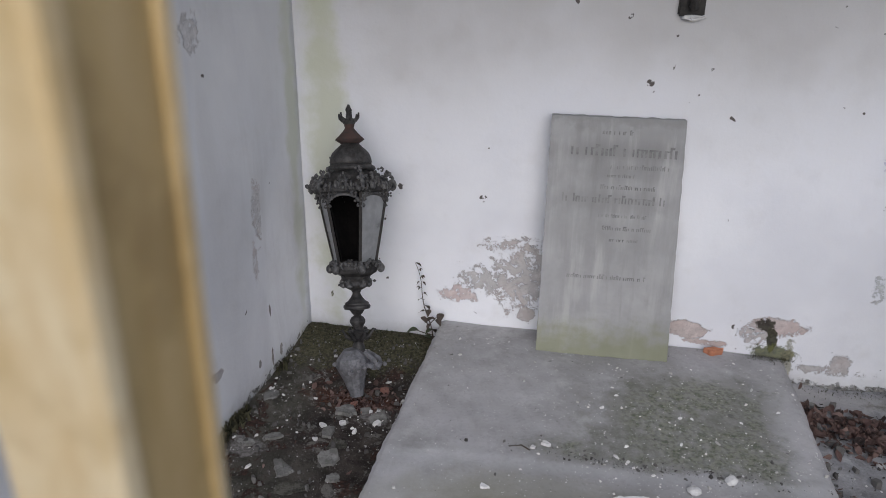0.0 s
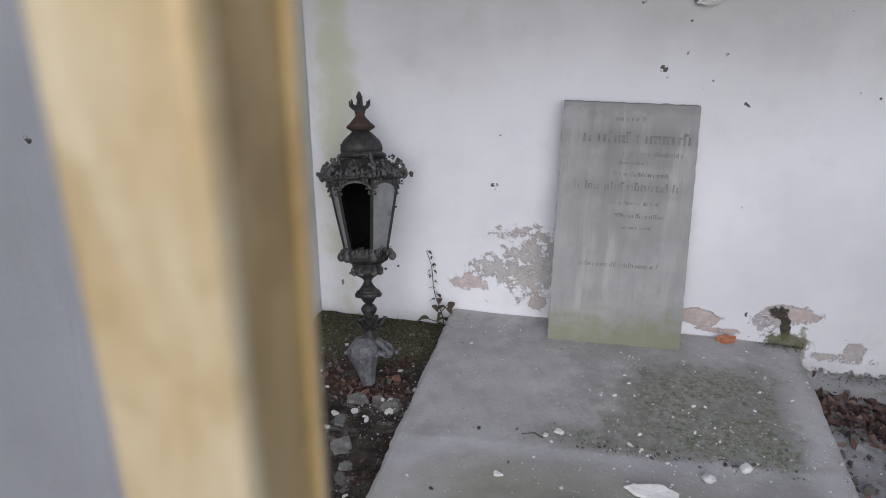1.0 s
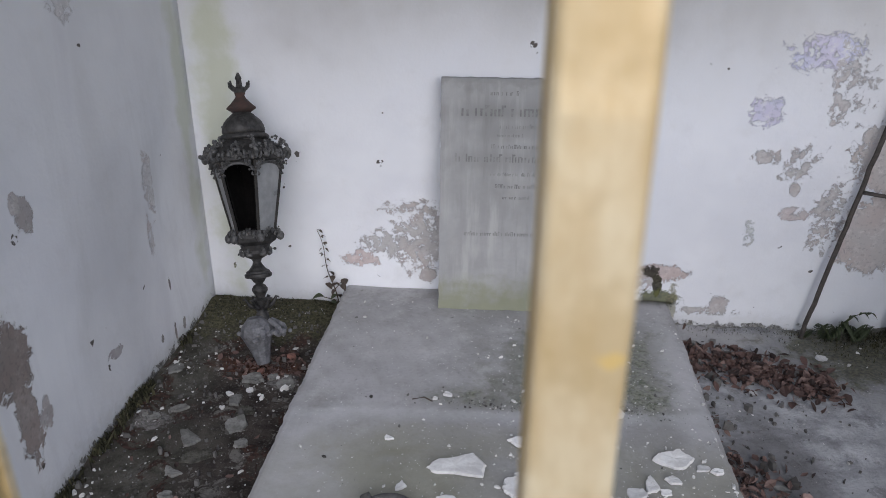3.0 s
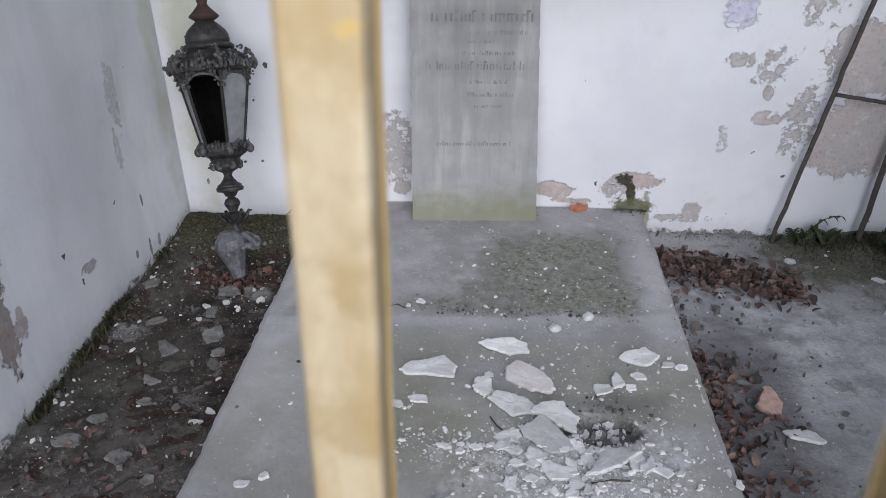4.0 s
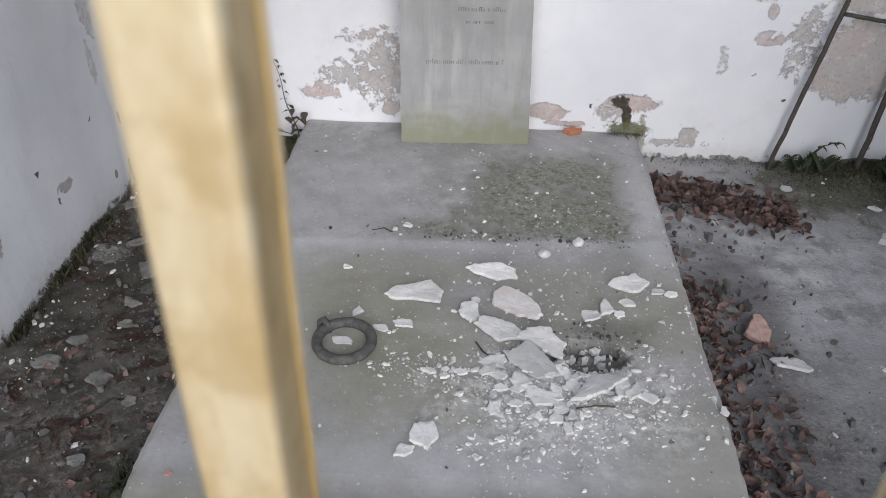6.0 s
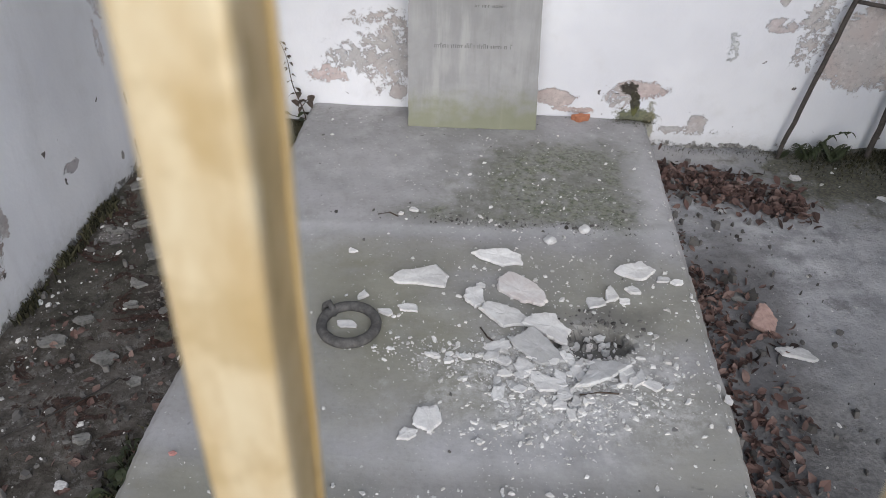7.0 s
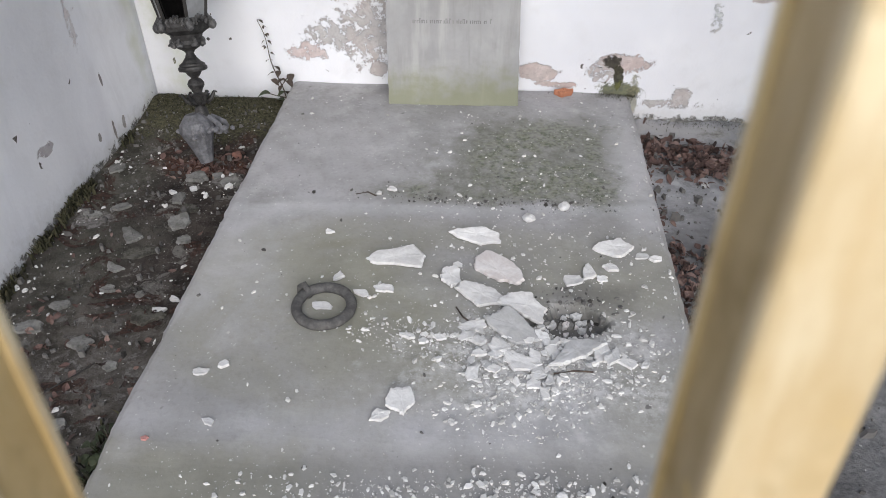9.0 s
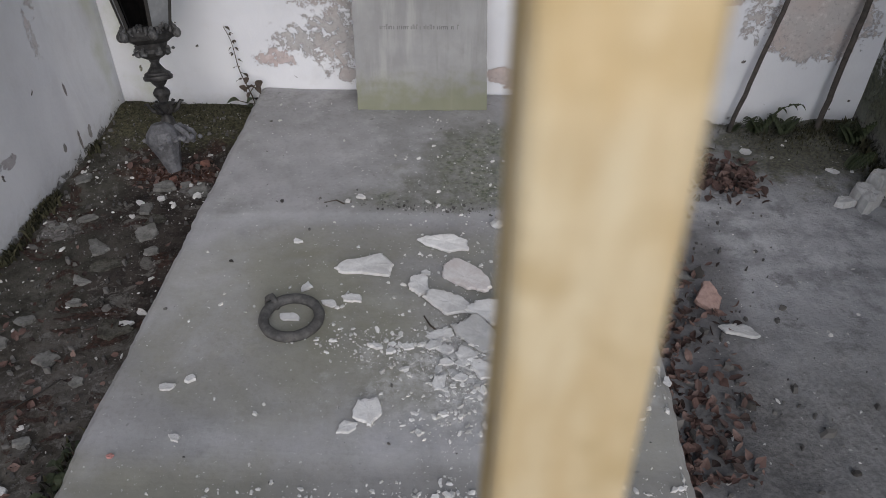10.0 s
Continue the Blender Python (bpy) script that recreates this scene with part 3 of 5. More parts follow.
ground = build_ground()
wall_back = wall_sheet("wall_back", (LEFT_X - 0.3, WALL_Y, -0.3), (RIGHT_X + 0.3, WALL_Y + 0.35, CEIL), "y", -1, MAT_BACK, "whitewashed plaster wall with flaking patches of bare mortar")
wall_left = wall_sheet("wall_left", (LEFT_X - 0.3, -3.0, -0.3), (LEFT_X, WALL_Y - 0.002, CEIL), "x", 1, MAT_LEFT, "grey stained whitewashed side wall with peeling plaster")
wall_right = wall_sheet("wall_right", (RIGHT_X, -3.0, -0.3), (RIGHT_X + 0.3, WALL_Y - 0.002, 1.15), "x", -1, MAT_RIGHT, "mossy crumbling plaster side wall")
# Out of view; added so that less sky reaches the upper wall.
ceiling = thing("ceiling", box((LEFT_X - 0.3, -2.0, CEIL + 0.002), (RIGHT_X + 0.3, WALL_Y + 0.35, CEIL + 0.15)), MAT_RIGHT, "plain unseen ceiling added to shade the niche", "ceiling", kind="structure")


def in_pit(x, y):
    """How deep the broken hole in the slab is at a place, 0 to 1."""
    r = math.hypot((x - 1.10) / 0.095, (y + 1.345) / 0.060) + 0.55 * noise.noise((x * 22, y * 22, 4.0))
    return max(0.0, min(1.0, (1.12 - r) / 0.2))


def soft(v, lo, hi):
    t = max(0.0, min(1.0, (v - lo) / (hi - lo)))
    return t * t * (3 - 2 * t)


def slab_z(x, y):
    w = 0.02 * noise.noise((x * 5, 3.0, y))
    y0 = y + w - 0.08 * x
    z = 0.004 * soft(y0, -0.93, -0.85) - 0.006 * (1 - soft(y0, -1.90, -1.82))
    return z + 0.005 * noise.noise((x * 3, y * 3, 9.0)) + 0.0018 * noise.noise((x * 14, y * 14, 2.0)) - 0.035 * in_pit(x, y)


def build_slab():
    """One cast slab with two shallow steps across it, worn at its edges."""
    bm = bmesh.new()
    a, b = WALL_Y - 0.004, SLAB_END
    nx, ny = 112, 180
    top = [[None] * (ny + 1) for _ in range(nx + 1)]
    for i in range(nx + 1):
        for j in range(ny + 1):
            x, y = SLAB_W * i / nx, a + (b - a) * j / ny
            edge = min(i, nx - i)
            dx = 0.0
            if edge == 0:
                s = 1 if i else 2
                dx = 0.006 * noise.noise((y * 5, 4.0 + s, 0)) + 0.005 * noise.noise((y * 31, 1.0 + s, 0))
            h = slab_z(x, y) - (0.010 if edge == 0 else 0.002 if edge == 1 else 0)
            top[i][j] = bm.verts.new((x + dx, y, h))
    for i in range(nx):
        for j in range(ny):
            bm.faces.new((top[i][j], top[i][j + 1], top[i + 1][j + 1], top[i + 1][j]))
    out = bmesh.ops.extrude_face_region(bm, geom=bm.faces[:])
    for v in out["geom"]:
        if isinstance(v, bmesh.types.BMVert):
            v.co.z = GROUND - 0.06
    thing("grave_slab", bm, MAT_SLAB, "weathered grey concrete grave slab strewn with plaster", "grave slab")


build_slab()


# ---- gravestone ----
MAT_CUT = simple("worn_lettering", (0.19, 0.19, 0.188), (0.30, 0.30, 0.295), 25, 0.85, 0.0, 0.2, 0.002)


def build_gravestone():
    w, h, d = 0.522, 0.957, 0.055
    lean = math.degrees(math.atan2(0.088, h))
    root = base("gravestone", pose(0.435, -0.149, 0.004, -lean, 0, 3.5), "grey weathered gravestone slab leaning on the wall", "gravestone")
    bm = bmesh.new()
    nx, nz = 25, 48
    grid = [[bm.verts.new(((w - 0.035 * j / nz) * i / nx + (0.004 * noise.noise((j * 0.5, 2.0 + i, 0)) if i in (0, nx) else 0), 0.0015 * noise.noise((i * 0.4, j * 0.4, 0)),
                           h * j / nz + (0.005 * noise.noise((i * 0.6, 8.0 + j, 0)) if j in (0, nz) else 0))) for j in range(nz + 1)] for i in range(nx + 1)]
    for i in range(nx):
        for j in range(nz):
            bm.faces.new((grid[i][j], grid[i + 1][j], grid[i + 1][j + 1], grid[i][j + 1]))
    out = bmesh.ops.extrude_face_region(bm, geom=bm.faces[:])
    for v in out["geom"]:
        if isinstance(v, bmesh.types.BMVert):
            v.co.y = d
    tablet = part("tablet", bm, MAT_STONE, root)
    rng = random.Random(5)
    # worn rows of lettering: height, letter height, start, end
    for z, lh, a, b in [(0.895, 0.018, 0.19, 0.30), (0.815, 0.042, 0.08, 0.47), (0.768, 0.018, 0.23, 0.44), (0.735, 0.014, 0.22, 0.32), (0.69, 0.016, 0.20, 0.40),
                        (0.635, 0.032, 0.06, 0.44), (0.58, 0.014, 0.20, 0.38), (0.53, 0.016, 0.22, 0.40), (0.485, 0.014, 0.25, 0.36), (0.33, 0.018, 0.10, 0.40)]:
        bm = bmesh.new()
        x = a
        while x < b:
            lw = lh * rng.uniform(0.14, 0.24)
            if rng.random() < 0.88:
                hh = lh * rng.choice((0.62, 0.66, 0.7, 1.0))
                add_box(bm, (x, -0.0018, z), (x + lw, 0.002, z + hh))
                if rng.random() < 0.4:
                    add_box(bm, (x, -0.0017, z + hh * 0.8), (x + lh * 0.4, 0.002, z + hh))
            x += lh * rng.uniform(0.3, 0.5) if rng.random() < 0.86 else lh * 0.8
        tagged(part("inscription_line", bm, MAT_CUT, tablet, "worn cut lettering"), kind="stuff")
    return root


build_gravestone()


# ---- fence ----
def build_fence():
    root = base("fence", pose(0, FENCE_Y, GROUND), "ochre gold painted iron bar fence", "fence")
    # the bars stand upright, slightly and clearly out of plumb
    for x, lean, pivot, out in ((0.5172, 0.0, 1.57, 0.0), (0.710, 3.5, 1.44, 0.0), (0.902, 6.5, 1.46, 0.004)):
        bm = bmesh.new()
        n, prof, s, sunk, deep = 110, [], 0.0026, set(), 0.033
        for cx, cy, start in ((0.012 - s, deep - s, 0.0), (s - 0.012, deep - s, 0.25), (s - 0.012, s, 0.5), (0.012 - s, s, 0.75)):
            prof += [(cx + s * math.cos(math.tau * (start + u / 12)), cy + s * math.sin(math.tau * (start + u / 12))) for u in range(4)]
            if start == 0.25 or start == 0.75:
                sx = math.copysign(1.0, cx)
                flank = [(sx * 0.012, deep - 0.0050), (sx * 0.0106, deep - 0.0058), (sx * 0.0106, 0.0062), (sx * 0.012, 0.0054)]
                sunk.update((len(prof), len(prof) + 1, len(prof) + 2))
                prof += flank if sx < 0 else flank[::-1]
        rings = []
        for j in range(n + 1):
            z = -0.05 + 2.35 * j / n
            sw = 1 + 0.030 * noise.noise((x * 40, z * 14, 0)) + 0.012 * noise.noise((x * 40, z * 60, 3))
            ox = 0.0008 * noise.noise((x * 10, z * 12, 5))
            rings.append([bm.verts.new((x + ox + px * sw, deep / 2 + (py - deep / 2) * sw - out + math.tan(radians(lean)) * (z - pivot), z)) for px, py in prof])
        for a, b in zip(rings, rings[1:]):
            for k in range(len(prof)):
                quad = bm.faces.new((a[k], a[(k + 1) % len(prof)], b[(k + 1) % len(prof)], b[k]))
                # the sunken flanks get a darker bronze with their shade painted in
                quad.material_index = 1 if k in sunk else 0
        bm.faces.new(rings[0])
        bm.faces.new(rings[-1])
        part("bar", bm, MAT_BAR, root).data.materials.append(MAT_BAR_FLANK_SHADE)
    return root


build_fence()


# ---- lantern ----
SIX = [math.radians(-58 + 60 * k) for k in range(6)]


def scroll(bm, p, out, size, rng):
    """A cast leaf scroll: a curled rod with beads."""
    pts = []
    o = Vector(out).normalized()
    for i in range(8):
        a = i / 7 * 4.2
        r = size * (1 - i / 9)
        pts.append(Vector(p) + o * (size * 0.25 + r * math.sin(a) * 0.5) + Vector((0, 0, r * math.cos(a) * 0.6)))
    rod(pts, size * 0.27, 6, bm, 0.55)
    for i in range(4):
        q = Vector(p) + Vector((rng.uniform(-1, 1), rng.uniform(-1, 1), rng.uniform(-0.6, 0.6))) * size * 0.75 + o * size * 0.25
        bmesh.ops.create_icosphere(bm, subdivisions=1, radius=size * rng.uniform(0.16, 0.36), matrix=Matrix.Translation(q))


HEIGHTS = [(0.0, 0.165), (0.085, 0.225), (0.12, 0.262), (0.155, 0.295), (0.178, 0.318), (0.205, 0.352), (0.232, 0.392), (0.245, 0.405), (0.325, 0.470),
           (0.375, 0.527), (0.69, 0.79), (0.722, 0.825), (0.792, 0.885), (0.806, 0.90), (0.895, 0.978), (0.905, 0.993), (0.95, 1.03), (0.985, 1.05), (1.06, 1.127)]
GIRTH = [(0.0, 1.0), (0.375, 0.96), (0.69, 0.90), (0.80, 0.90), (0.90, 0.95), (1.06, 0.92)]


def blend(z, table):
    for (a, u), (b, v) in zip(table, table[1:]):
        if z <= b:
            return u + (v - u) * (z - a) / (b - a)
    return table[-1][1] + z - table[-1][0]


def build_lantern():
    rng = random.Random(11)
    foot, tip = Vector((-0.200, -0.505, -0.088)), Vector((-0.338, -0.14, 0.965))
    # the lean without any spin of its own
    z = (tip - foot).normalized()
    x = (Vector((1, 0, 0)) - z * z.x).normalized()
    m = Matrix((x, z.cross(x), z)).transposed().to_4x4()
    m.translation = foot
    root = base("street_lantern", m, "old ornate cast iron lantern head with one pane missing", "lantern")

    def piece(name, bm, material, label="", smooth=False):
        for v in bm.verts:
            g = blend(min(v.co.z, 1.0), GIRTH)
            v.co = Vector((v.co.x * g, v.co.y * g, blend(v.co.z, HEIGHTS)))
        return part(name, bm, material, root, label, smooth)

    piece("stem", lathe([(0.028, 0.0), (0.024, 0.05), (0.017, 0.075), (0.020, 0.085), (0.040, 0.112), (0.045, 0.116), (0.034, 0.119), (0.016, 0.122), (0.021, 0.135), (0.030, 0.150), (0.031, 0.160), (0.024, 0.172), (0.013, 0.179),
                         (0.022, 0.186), (0.030, 0.196), (0.050, 0.199), (0.053, 0.204), (0.053, 0.209), (0.047, 0.212), (0.047, 0.216), (0.034, 0.221), (0.021, 0.232), (0.015, 0.245), (0.020, 0.258), (0.042, 0.272), (0.050, 0.285), (0.050, 0.30), (0.060, 0.325)], 24), MAT_IRON)
    for k in range(6):
        a = SIX[k] + 0.3
        c, s = math.cos(a), math.sin(a)
        piece("calyx_leaf", rod([(c * 0.024, s * 0.024, 0.085), (c * 0.044, s * 0.044, 0.098), (c * 0.060, s * 0.060, 0.122), (c * 0.070, s * 0.070, 0.118)], 0.011, 6, None, 0.35), MAT_IRON, smooth=True)
        bm = bmesh.new()
        scroll(bm, (c * 0.044, s * 0.044, 0.295), (c, s, 0), 0.026, rng)
        bmesh.ops.create_icosphere(bm, subdivisions=1, radius=0.016, matrix=Matrix.Translation((c * 0.05, s * 0.05, 0.285)))
        piece("bowl_leaf", bm, MAT_IRON_PALE)
    piece("gallery", lathe([(0.060, 0.325), (0.086, 0.338), (0.092, 0.350), (0.090, 0.368), (0.084, 0.378)], 6, turn=SIX[0]), MAT_IRON)
    r0, r1, z0, z1 = 0.086, 0.150, 0.375, 0.690
    for k in range(6):
        a, b = SIX[k], SIX[k] + math.pi / 3
        pa, pb = Vector((math.cos(a), math.sin(a), 0)), Vector((math.cos(b), math.sin(b), 0))
        # gallery: a boss at each corner, leaves between
        bm = bmesh.new()
        bmesh.ops.create_icosphere(bm, subdivisions=2, radius=0.0165, matrix=Matrix.Translation(pa * 0.105 + Vector((0, 0, 0.352))))
        scroll(bm, pa * 0.092 + Vector((0, 0, 0.362)), pa, 0.022, rng)
        piece("corner_boss", bm, MAT_IRON_PALE)
        bm = bmesh.new()
        for f, up in ((0.22, 0), (0.38, 0.008), (0.5, 0.016), (0.62, 0.008), (0.78, 0)):
            p = pa.lerp(pb, f) * 0.094
            scroll(bm, p + Vector((0, 0, 0.362 + up)), p, 0.017, rng)
        piece("gallery_leaf", bm, MAT_IRON_PALE)
        low, high, lowb, highb = pa * r0 + Vector((0, 0, z0)), pa * r1 + Vector((0, 0, z1)), pb * r0 + Vector((0, 0, z0)), pb * r1 + Vector((0, 0, z1))
        piece("corner_post", rod([low, low.lerp(high, 0.5), high], 0.0068, 6), MAT_BLACK)
        n = low + lowb
        n.z = 0
        n.normalize()
        # Black sheets added behind the panes stand in for the shade inside.
        for name, inset, material, label in (("pane", 0.0, MAT_GLASS, "dusty grey glass pane"), ("soot_panel", 0.010, MAT_INNER_SHADE, "black inner sheet standing in for the shaded interior")):
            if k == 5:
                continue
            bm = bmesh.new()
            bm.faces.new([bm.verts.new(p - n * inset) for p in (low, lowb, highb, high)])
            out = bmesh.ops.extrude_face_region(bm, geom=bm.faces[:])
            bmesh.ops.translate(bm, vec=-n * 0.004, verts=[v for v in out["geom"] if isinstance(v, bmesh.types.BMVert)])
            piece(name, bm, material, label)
        # the arched head of each opening with its leaf corners
        bm = bmesh.new()
        arc = []
        for i in range(9):
            u = i / 8
            f = 0.85 + 0.12 * math.sin(u * math.pi) ** 0.6
            arc.append(low.lerp(high, f).lerp(lowb.lerp(highb, f), u))
        rod(arc, 0.0075, 6, bm)
        for u, f, sz in ((0.07, 0.80, 0.014), (0.07, 0.88, 0.018), (0.12, 0.95, 0.022), (0.24, 0.98, 0.018), (0.76, 0.98, 0.018), (0.88, 0.95, 0.022), (0.93, 0.88, 0.018), (0.93, 0.80, 0.014)):
            scroll(bm, low.lerp(high, f).lerp(lowb.lerp(highb, f), u) + n * 0.003, n, sz, rng)
        piece("spandrel", bm, MAT_IRON_PALE)
        # roof edge: a crest on each corner, a cartouche on each side
        bm = bmesh.new()
        for j, (rr, zz, sz) in enumerate(((0.168, 0.706, 0.034), (0.160, 0.728, 0.032), (0.144, 0.754, 0.028), (0.126, 0.776, 0.020))):
            scroll(bm, pa * rr + Vector((0, 0, zz)), pa, sz, rng)
        piece("corner_crest", bm, MAT_IRON_PALE)
        bm = bmesh.new()
        for f, zz, sz in ((0.14, 0.704, 0.020), (0.26, 0.706, 0.024), (0.38, 0.712, 0.026), (0.5, 0.716, 0.030), (0.62, 0.712, 0.026), (0.74, 0.706, 0.024), (0.86, 0.704, 0.020), (0.42, 0.736, 0.023), (0.58, 0.736, 0.023), (0.5, 0.754, 0.020)):
            p = pa.lerp(pb, f)
            scroll(bm, p * (0.172 - 0.9 * (zz - 0.706)) + Vector((0, 0, zz)), p, sz, rng)
        piece("cartouche", bm, MAT_IRON_PALE)
    # A black plate darkens the bottom of the opening the same way.
    piece("floor_plate", lathe([(0.078, 0.379), (0.078, 0.384)], 6, turn=SIX[0]), MAT_INNER_SHADE, "black floor standing in for the shaded interior")
    piece("roof", lathe([(0.150, 0.685), (0.168, 0.692), (0.172, 0.706), (0.158, 0.718), (0.140, 0.738), (0.115, 0.765), (0.100, 0.775), (0.100, 0.792), (0.090, 0.800)], 6, turn=SIX[0]), MAT_IRON)
    piece("ring_moulding", lathe([(0.092, 0.776), (0.102, 0.780), (0.105, 0.788), (0.100, 0.797), (0.085, 0.804)], 24), MAT_IRON, smooth=True)
    piece("dome", lathe([(0.086, 0.800), (0.089, 0.815), (0.085, 0.835), (0.075, 0.855), (0.059, 0.872), (0.044, 0.885), (0.034, 0.895)], 18), MAT_IRON, smooth=True)
    for count, r, zz, sz, mat in ((8, 0.064, 0.828, 0.022, MAT_IRON_PALE), (6, 0.036, 0.872, 0.018, MAT_IRON)):
        for k in range(count):
            a = math.tau * k / count
            bm = bmesh.new()
            scroll(bm, (math.cos(a) * r, math.sin(a) * r, zz), (math.cos(a), math.sin(a), 0), sz, rng)
            piece("dome_leaf", bm, mat)
    piece("rain_cap", lathe([(0.034, 0.893), (0.058, 0.904), (0.057, 0.909), (0.042, 0.925), (0.023, 0.950), (0.018, 0.965), (0.022, 0.985)], 20), MAT_RUST, "rust brown cap", smooth=True)
    bm = lathe([(0.020, 0.983), (0.030, 0.998), (0.028, 1.005), (0.012, 1.01), (0.010, 1.03), (0.014, 1.04), (0.004, 1.06)], 12)
    for k in range(6):
        a = math.tau * k / 6
        c, s = math.cos(a), math.sin(a)
        rod([(c * 0.026, s * 0.026, 1.0), (c * 0.040, s * 0.040, 1.010), (c * 0.043, s * 0.043, 1.028)], 0.008, 6, bm, 0.5)
    piece("crown_finial", bm, MAT_IRON)
    # the foot: a pale tapering socket under a collar of scrolls
    part("socket", lathe([(0.026, 0.0), (0.030, 0.02), (0.042, 0.065), (0.056, 0.105), (0.064, 0.125), (0.056, 0.155), (0.028, 0.185)], 10, turn=0.4), MAT_ZINC, root, "pale zinc socket").matrix_basis = pose(-0.010, -0.012, 0.01, 7, -4, 0)
    for k in range(7):
        a = math.tau * k / 7 - 1.3
        bm = bmesh.new()
        c, s = math.cos(a), math.sin(a)
        scroll(bm, (c * 0.056, s * 0.056, 0.128), (c, s, 0), 0.040, rng)
        rod([(c * 0.03, s * 0.03, 0.175), (c * 0.058, s * 0.058, 0.160), (c * 0.076, s * 0.076, 0.145), (c * 0.086, s * 0.086, 0.128)], 0.011, 6, bm, 0.6)
        part("collar_leaf", bm, MAT_ZINC, root)
    cast_on = {"calyx_leaf": "stem", "bowl_leaf": "stem", "corner_boss": "gallery", "gallery_leaf": "gallery", "corner_crest": "roof", "cartouche": "roof", "dome_leaf": "dome"}
    own = {ob.name.split(".")[0]: ob for ob in root.children}
    for ob in root.children:
        kind = ob.name.split(".")[0]
        if kind in cast_on:
            ob.parent = own[cast_on[kind]]
    return root


# Near-black colour that puts the lantern's inner shade into its sheets and floor.
MAT_INNER_SHADE = simple("soot", (0.004, 0.004, 0.004), (0.008, 0.007, 0.007), 30, 1.0)
MAT_INNER_SHADE.node_tree.nodes["Principled BSDF"].inputs["Specular IOR Level"].default_value = 0.05
MAT_ZINC = simple("weathered_zinc_foot", (0.10, 0.10, 0.108), (0.22, 0.22, 0.235), 36, 0.65, 0.1, 0.5, 0.003)
build_lantern()


# ---- ring ----
def build_ring():
    root = base("iron_ring", pose(0.415, -1.353, slab_z(0.415, -1.353)), "rusted iron lifting ring lying on the slab", "ring")
    bm = bmesh.new()
    rings = []
    for i in range(40):
        a = math.tau * i / 40
        r = 0.0150 * (1 + 0.10 * noise.noise((math.cos(a) * 3, math.sin(a) * 3, 0)))
        c = Vector((math.cos(a) * 0.076, math.sin(a) * 0.076, 0.012))
        rings.append([bm.verts.new(c + Vector((math.cos(a), math.sin(a), 0)) * r * math.cos(b) + Vector((0, 0, r * math.sin(b)))) for b in [math.tau * j / 10 for j in range(10)]])
    for i in range(40):
        a, b = rings[i], rings[(i + 1) % 40]
        for j in range(10):
            bm.faces.new((a[j], a[(j + 1) % 10], b[(j + 1) % 10], b[j]))
    part("hoop", bm, MAT_RING, root, smooth=True)
    part("staple", rod([(-0.052, 0.045, -0.01), (-0.056, 0.050, 0.024), (-0.066, 0.058, 0.034), (-0.078, 0.062, 0.022), (-0.084, 0.064, -0.01)], 0.010, 8), MAT_RING, root, smooth=True)


build_ring()


# ---- iron stand by the right wall ----
def build_stand():
    root = base("iron_stand", pose(2.02, -0.03, GROUND), "dark rusty iron frame leaning against the wall", "iron frame")
    wob = lambda a, b, n: [Vector(a).lerp(Vector(b), i / n) + Vector((0.007 * noise.noise((i * 0.6, 1, 0)) + 0.003 * noise.noise((i * 1.7, 6, 0)), 0.004 * noise.noise((i * 0.9, 4, 0)), 0)) for i in range(n + 1)]
    part("leg", rod(wob((-0.047, 0.0, -0.03), (0.180, 0.035, 1.45), 30), 0.0098, 8), MAT_WOOD, root, smooth=True)
    part("leg", rod(wob((0.305, -0.02, -0.03), (0.38, 0.035, 1.45), 30), 0.0118, 8), MAT_WOOD, root, smooth=True)
    part("crossbar", rod(wob((0.064, 0.0, 0.665), (0.355, -0.005, 0.625), 12), 0.008, 8), MAT_WOOD, root, smooth=True)
    part("crossbar", rod(wob((0.175, 0.015, 1.25), (0.39, 0.02, 1.25), 6), 0.010, 8), MAT_WOOD, root, smooth=True)


build_stand()


# ---- hook on the wall ----
def build_hook():
    root = base("wall_bracket", pose(0.883, WALL_Y, 1.345), "black iron bracket stub set in the wall", "bracket")
    part("plate", box((-0.045, -0.022, -0.03), (0.045, 0.02, 0.05), 0.006), MAT_BLACK, root)
    part("stub", rod([(0, 0, 0.01), (0.005, -0.05, 0.005), (0.005, -0.06, 0.03)], 0.016, 8), MAT_BLACK, root, "rusty stub")
    bm = flake(0.09, 0.03, 0.03, random.Random(4))
    part("mortar_collar", bm, MAT_FLAKE_GREY, root).matrix_basis = pose(0, -0.002, -0.035, 90, 0, 0)


build_hook()


# ---- broken plaster ----
RNG = random.Random(21)
# x, y, width, depth, turn, taper, tone, thickness, tilt across, tilt along: the larger pieces on the slab
FLAKES = [
    (0.822, -0.992, 0.190, 0.080, 3, 0.25, "w", 0.011, 9, 2), (0.583, -1.128, 0.240, 0.082, 9, 0.40, "w", 0.010, 5, -3), (0.754, -1.196, 0.082, 0.088, 15, 0.0, "w", 0.012, 3, 3),
    (0.893, -1.166, 0.225, 0.105, -34, -0.45, "p", 0.012, 6, -4), (0.849, -1.270, 0.150, 0.092, -8, 0.1, "w", 0.011, 5, 2), (0.974, -1.308, 0.170, 0.092, -30, 0.1, "w", 0.013, 8, 3),
    (0.938, -1.389, 0.160, 0.108, -32, -0.1, "g", 0.009, 6, 4), (1.101, -1.468, 0.175, 0.090, 38, 0.35, "g", 0.010, -9, 4), (1.244, -1.028, 0.130, 0.078, -6, -0.1, "w", 0.011, 8, -5), (0.666, -1.660, 0.070, 0.090, 4, 0.1, "w", 0.010, 4, 3),
]
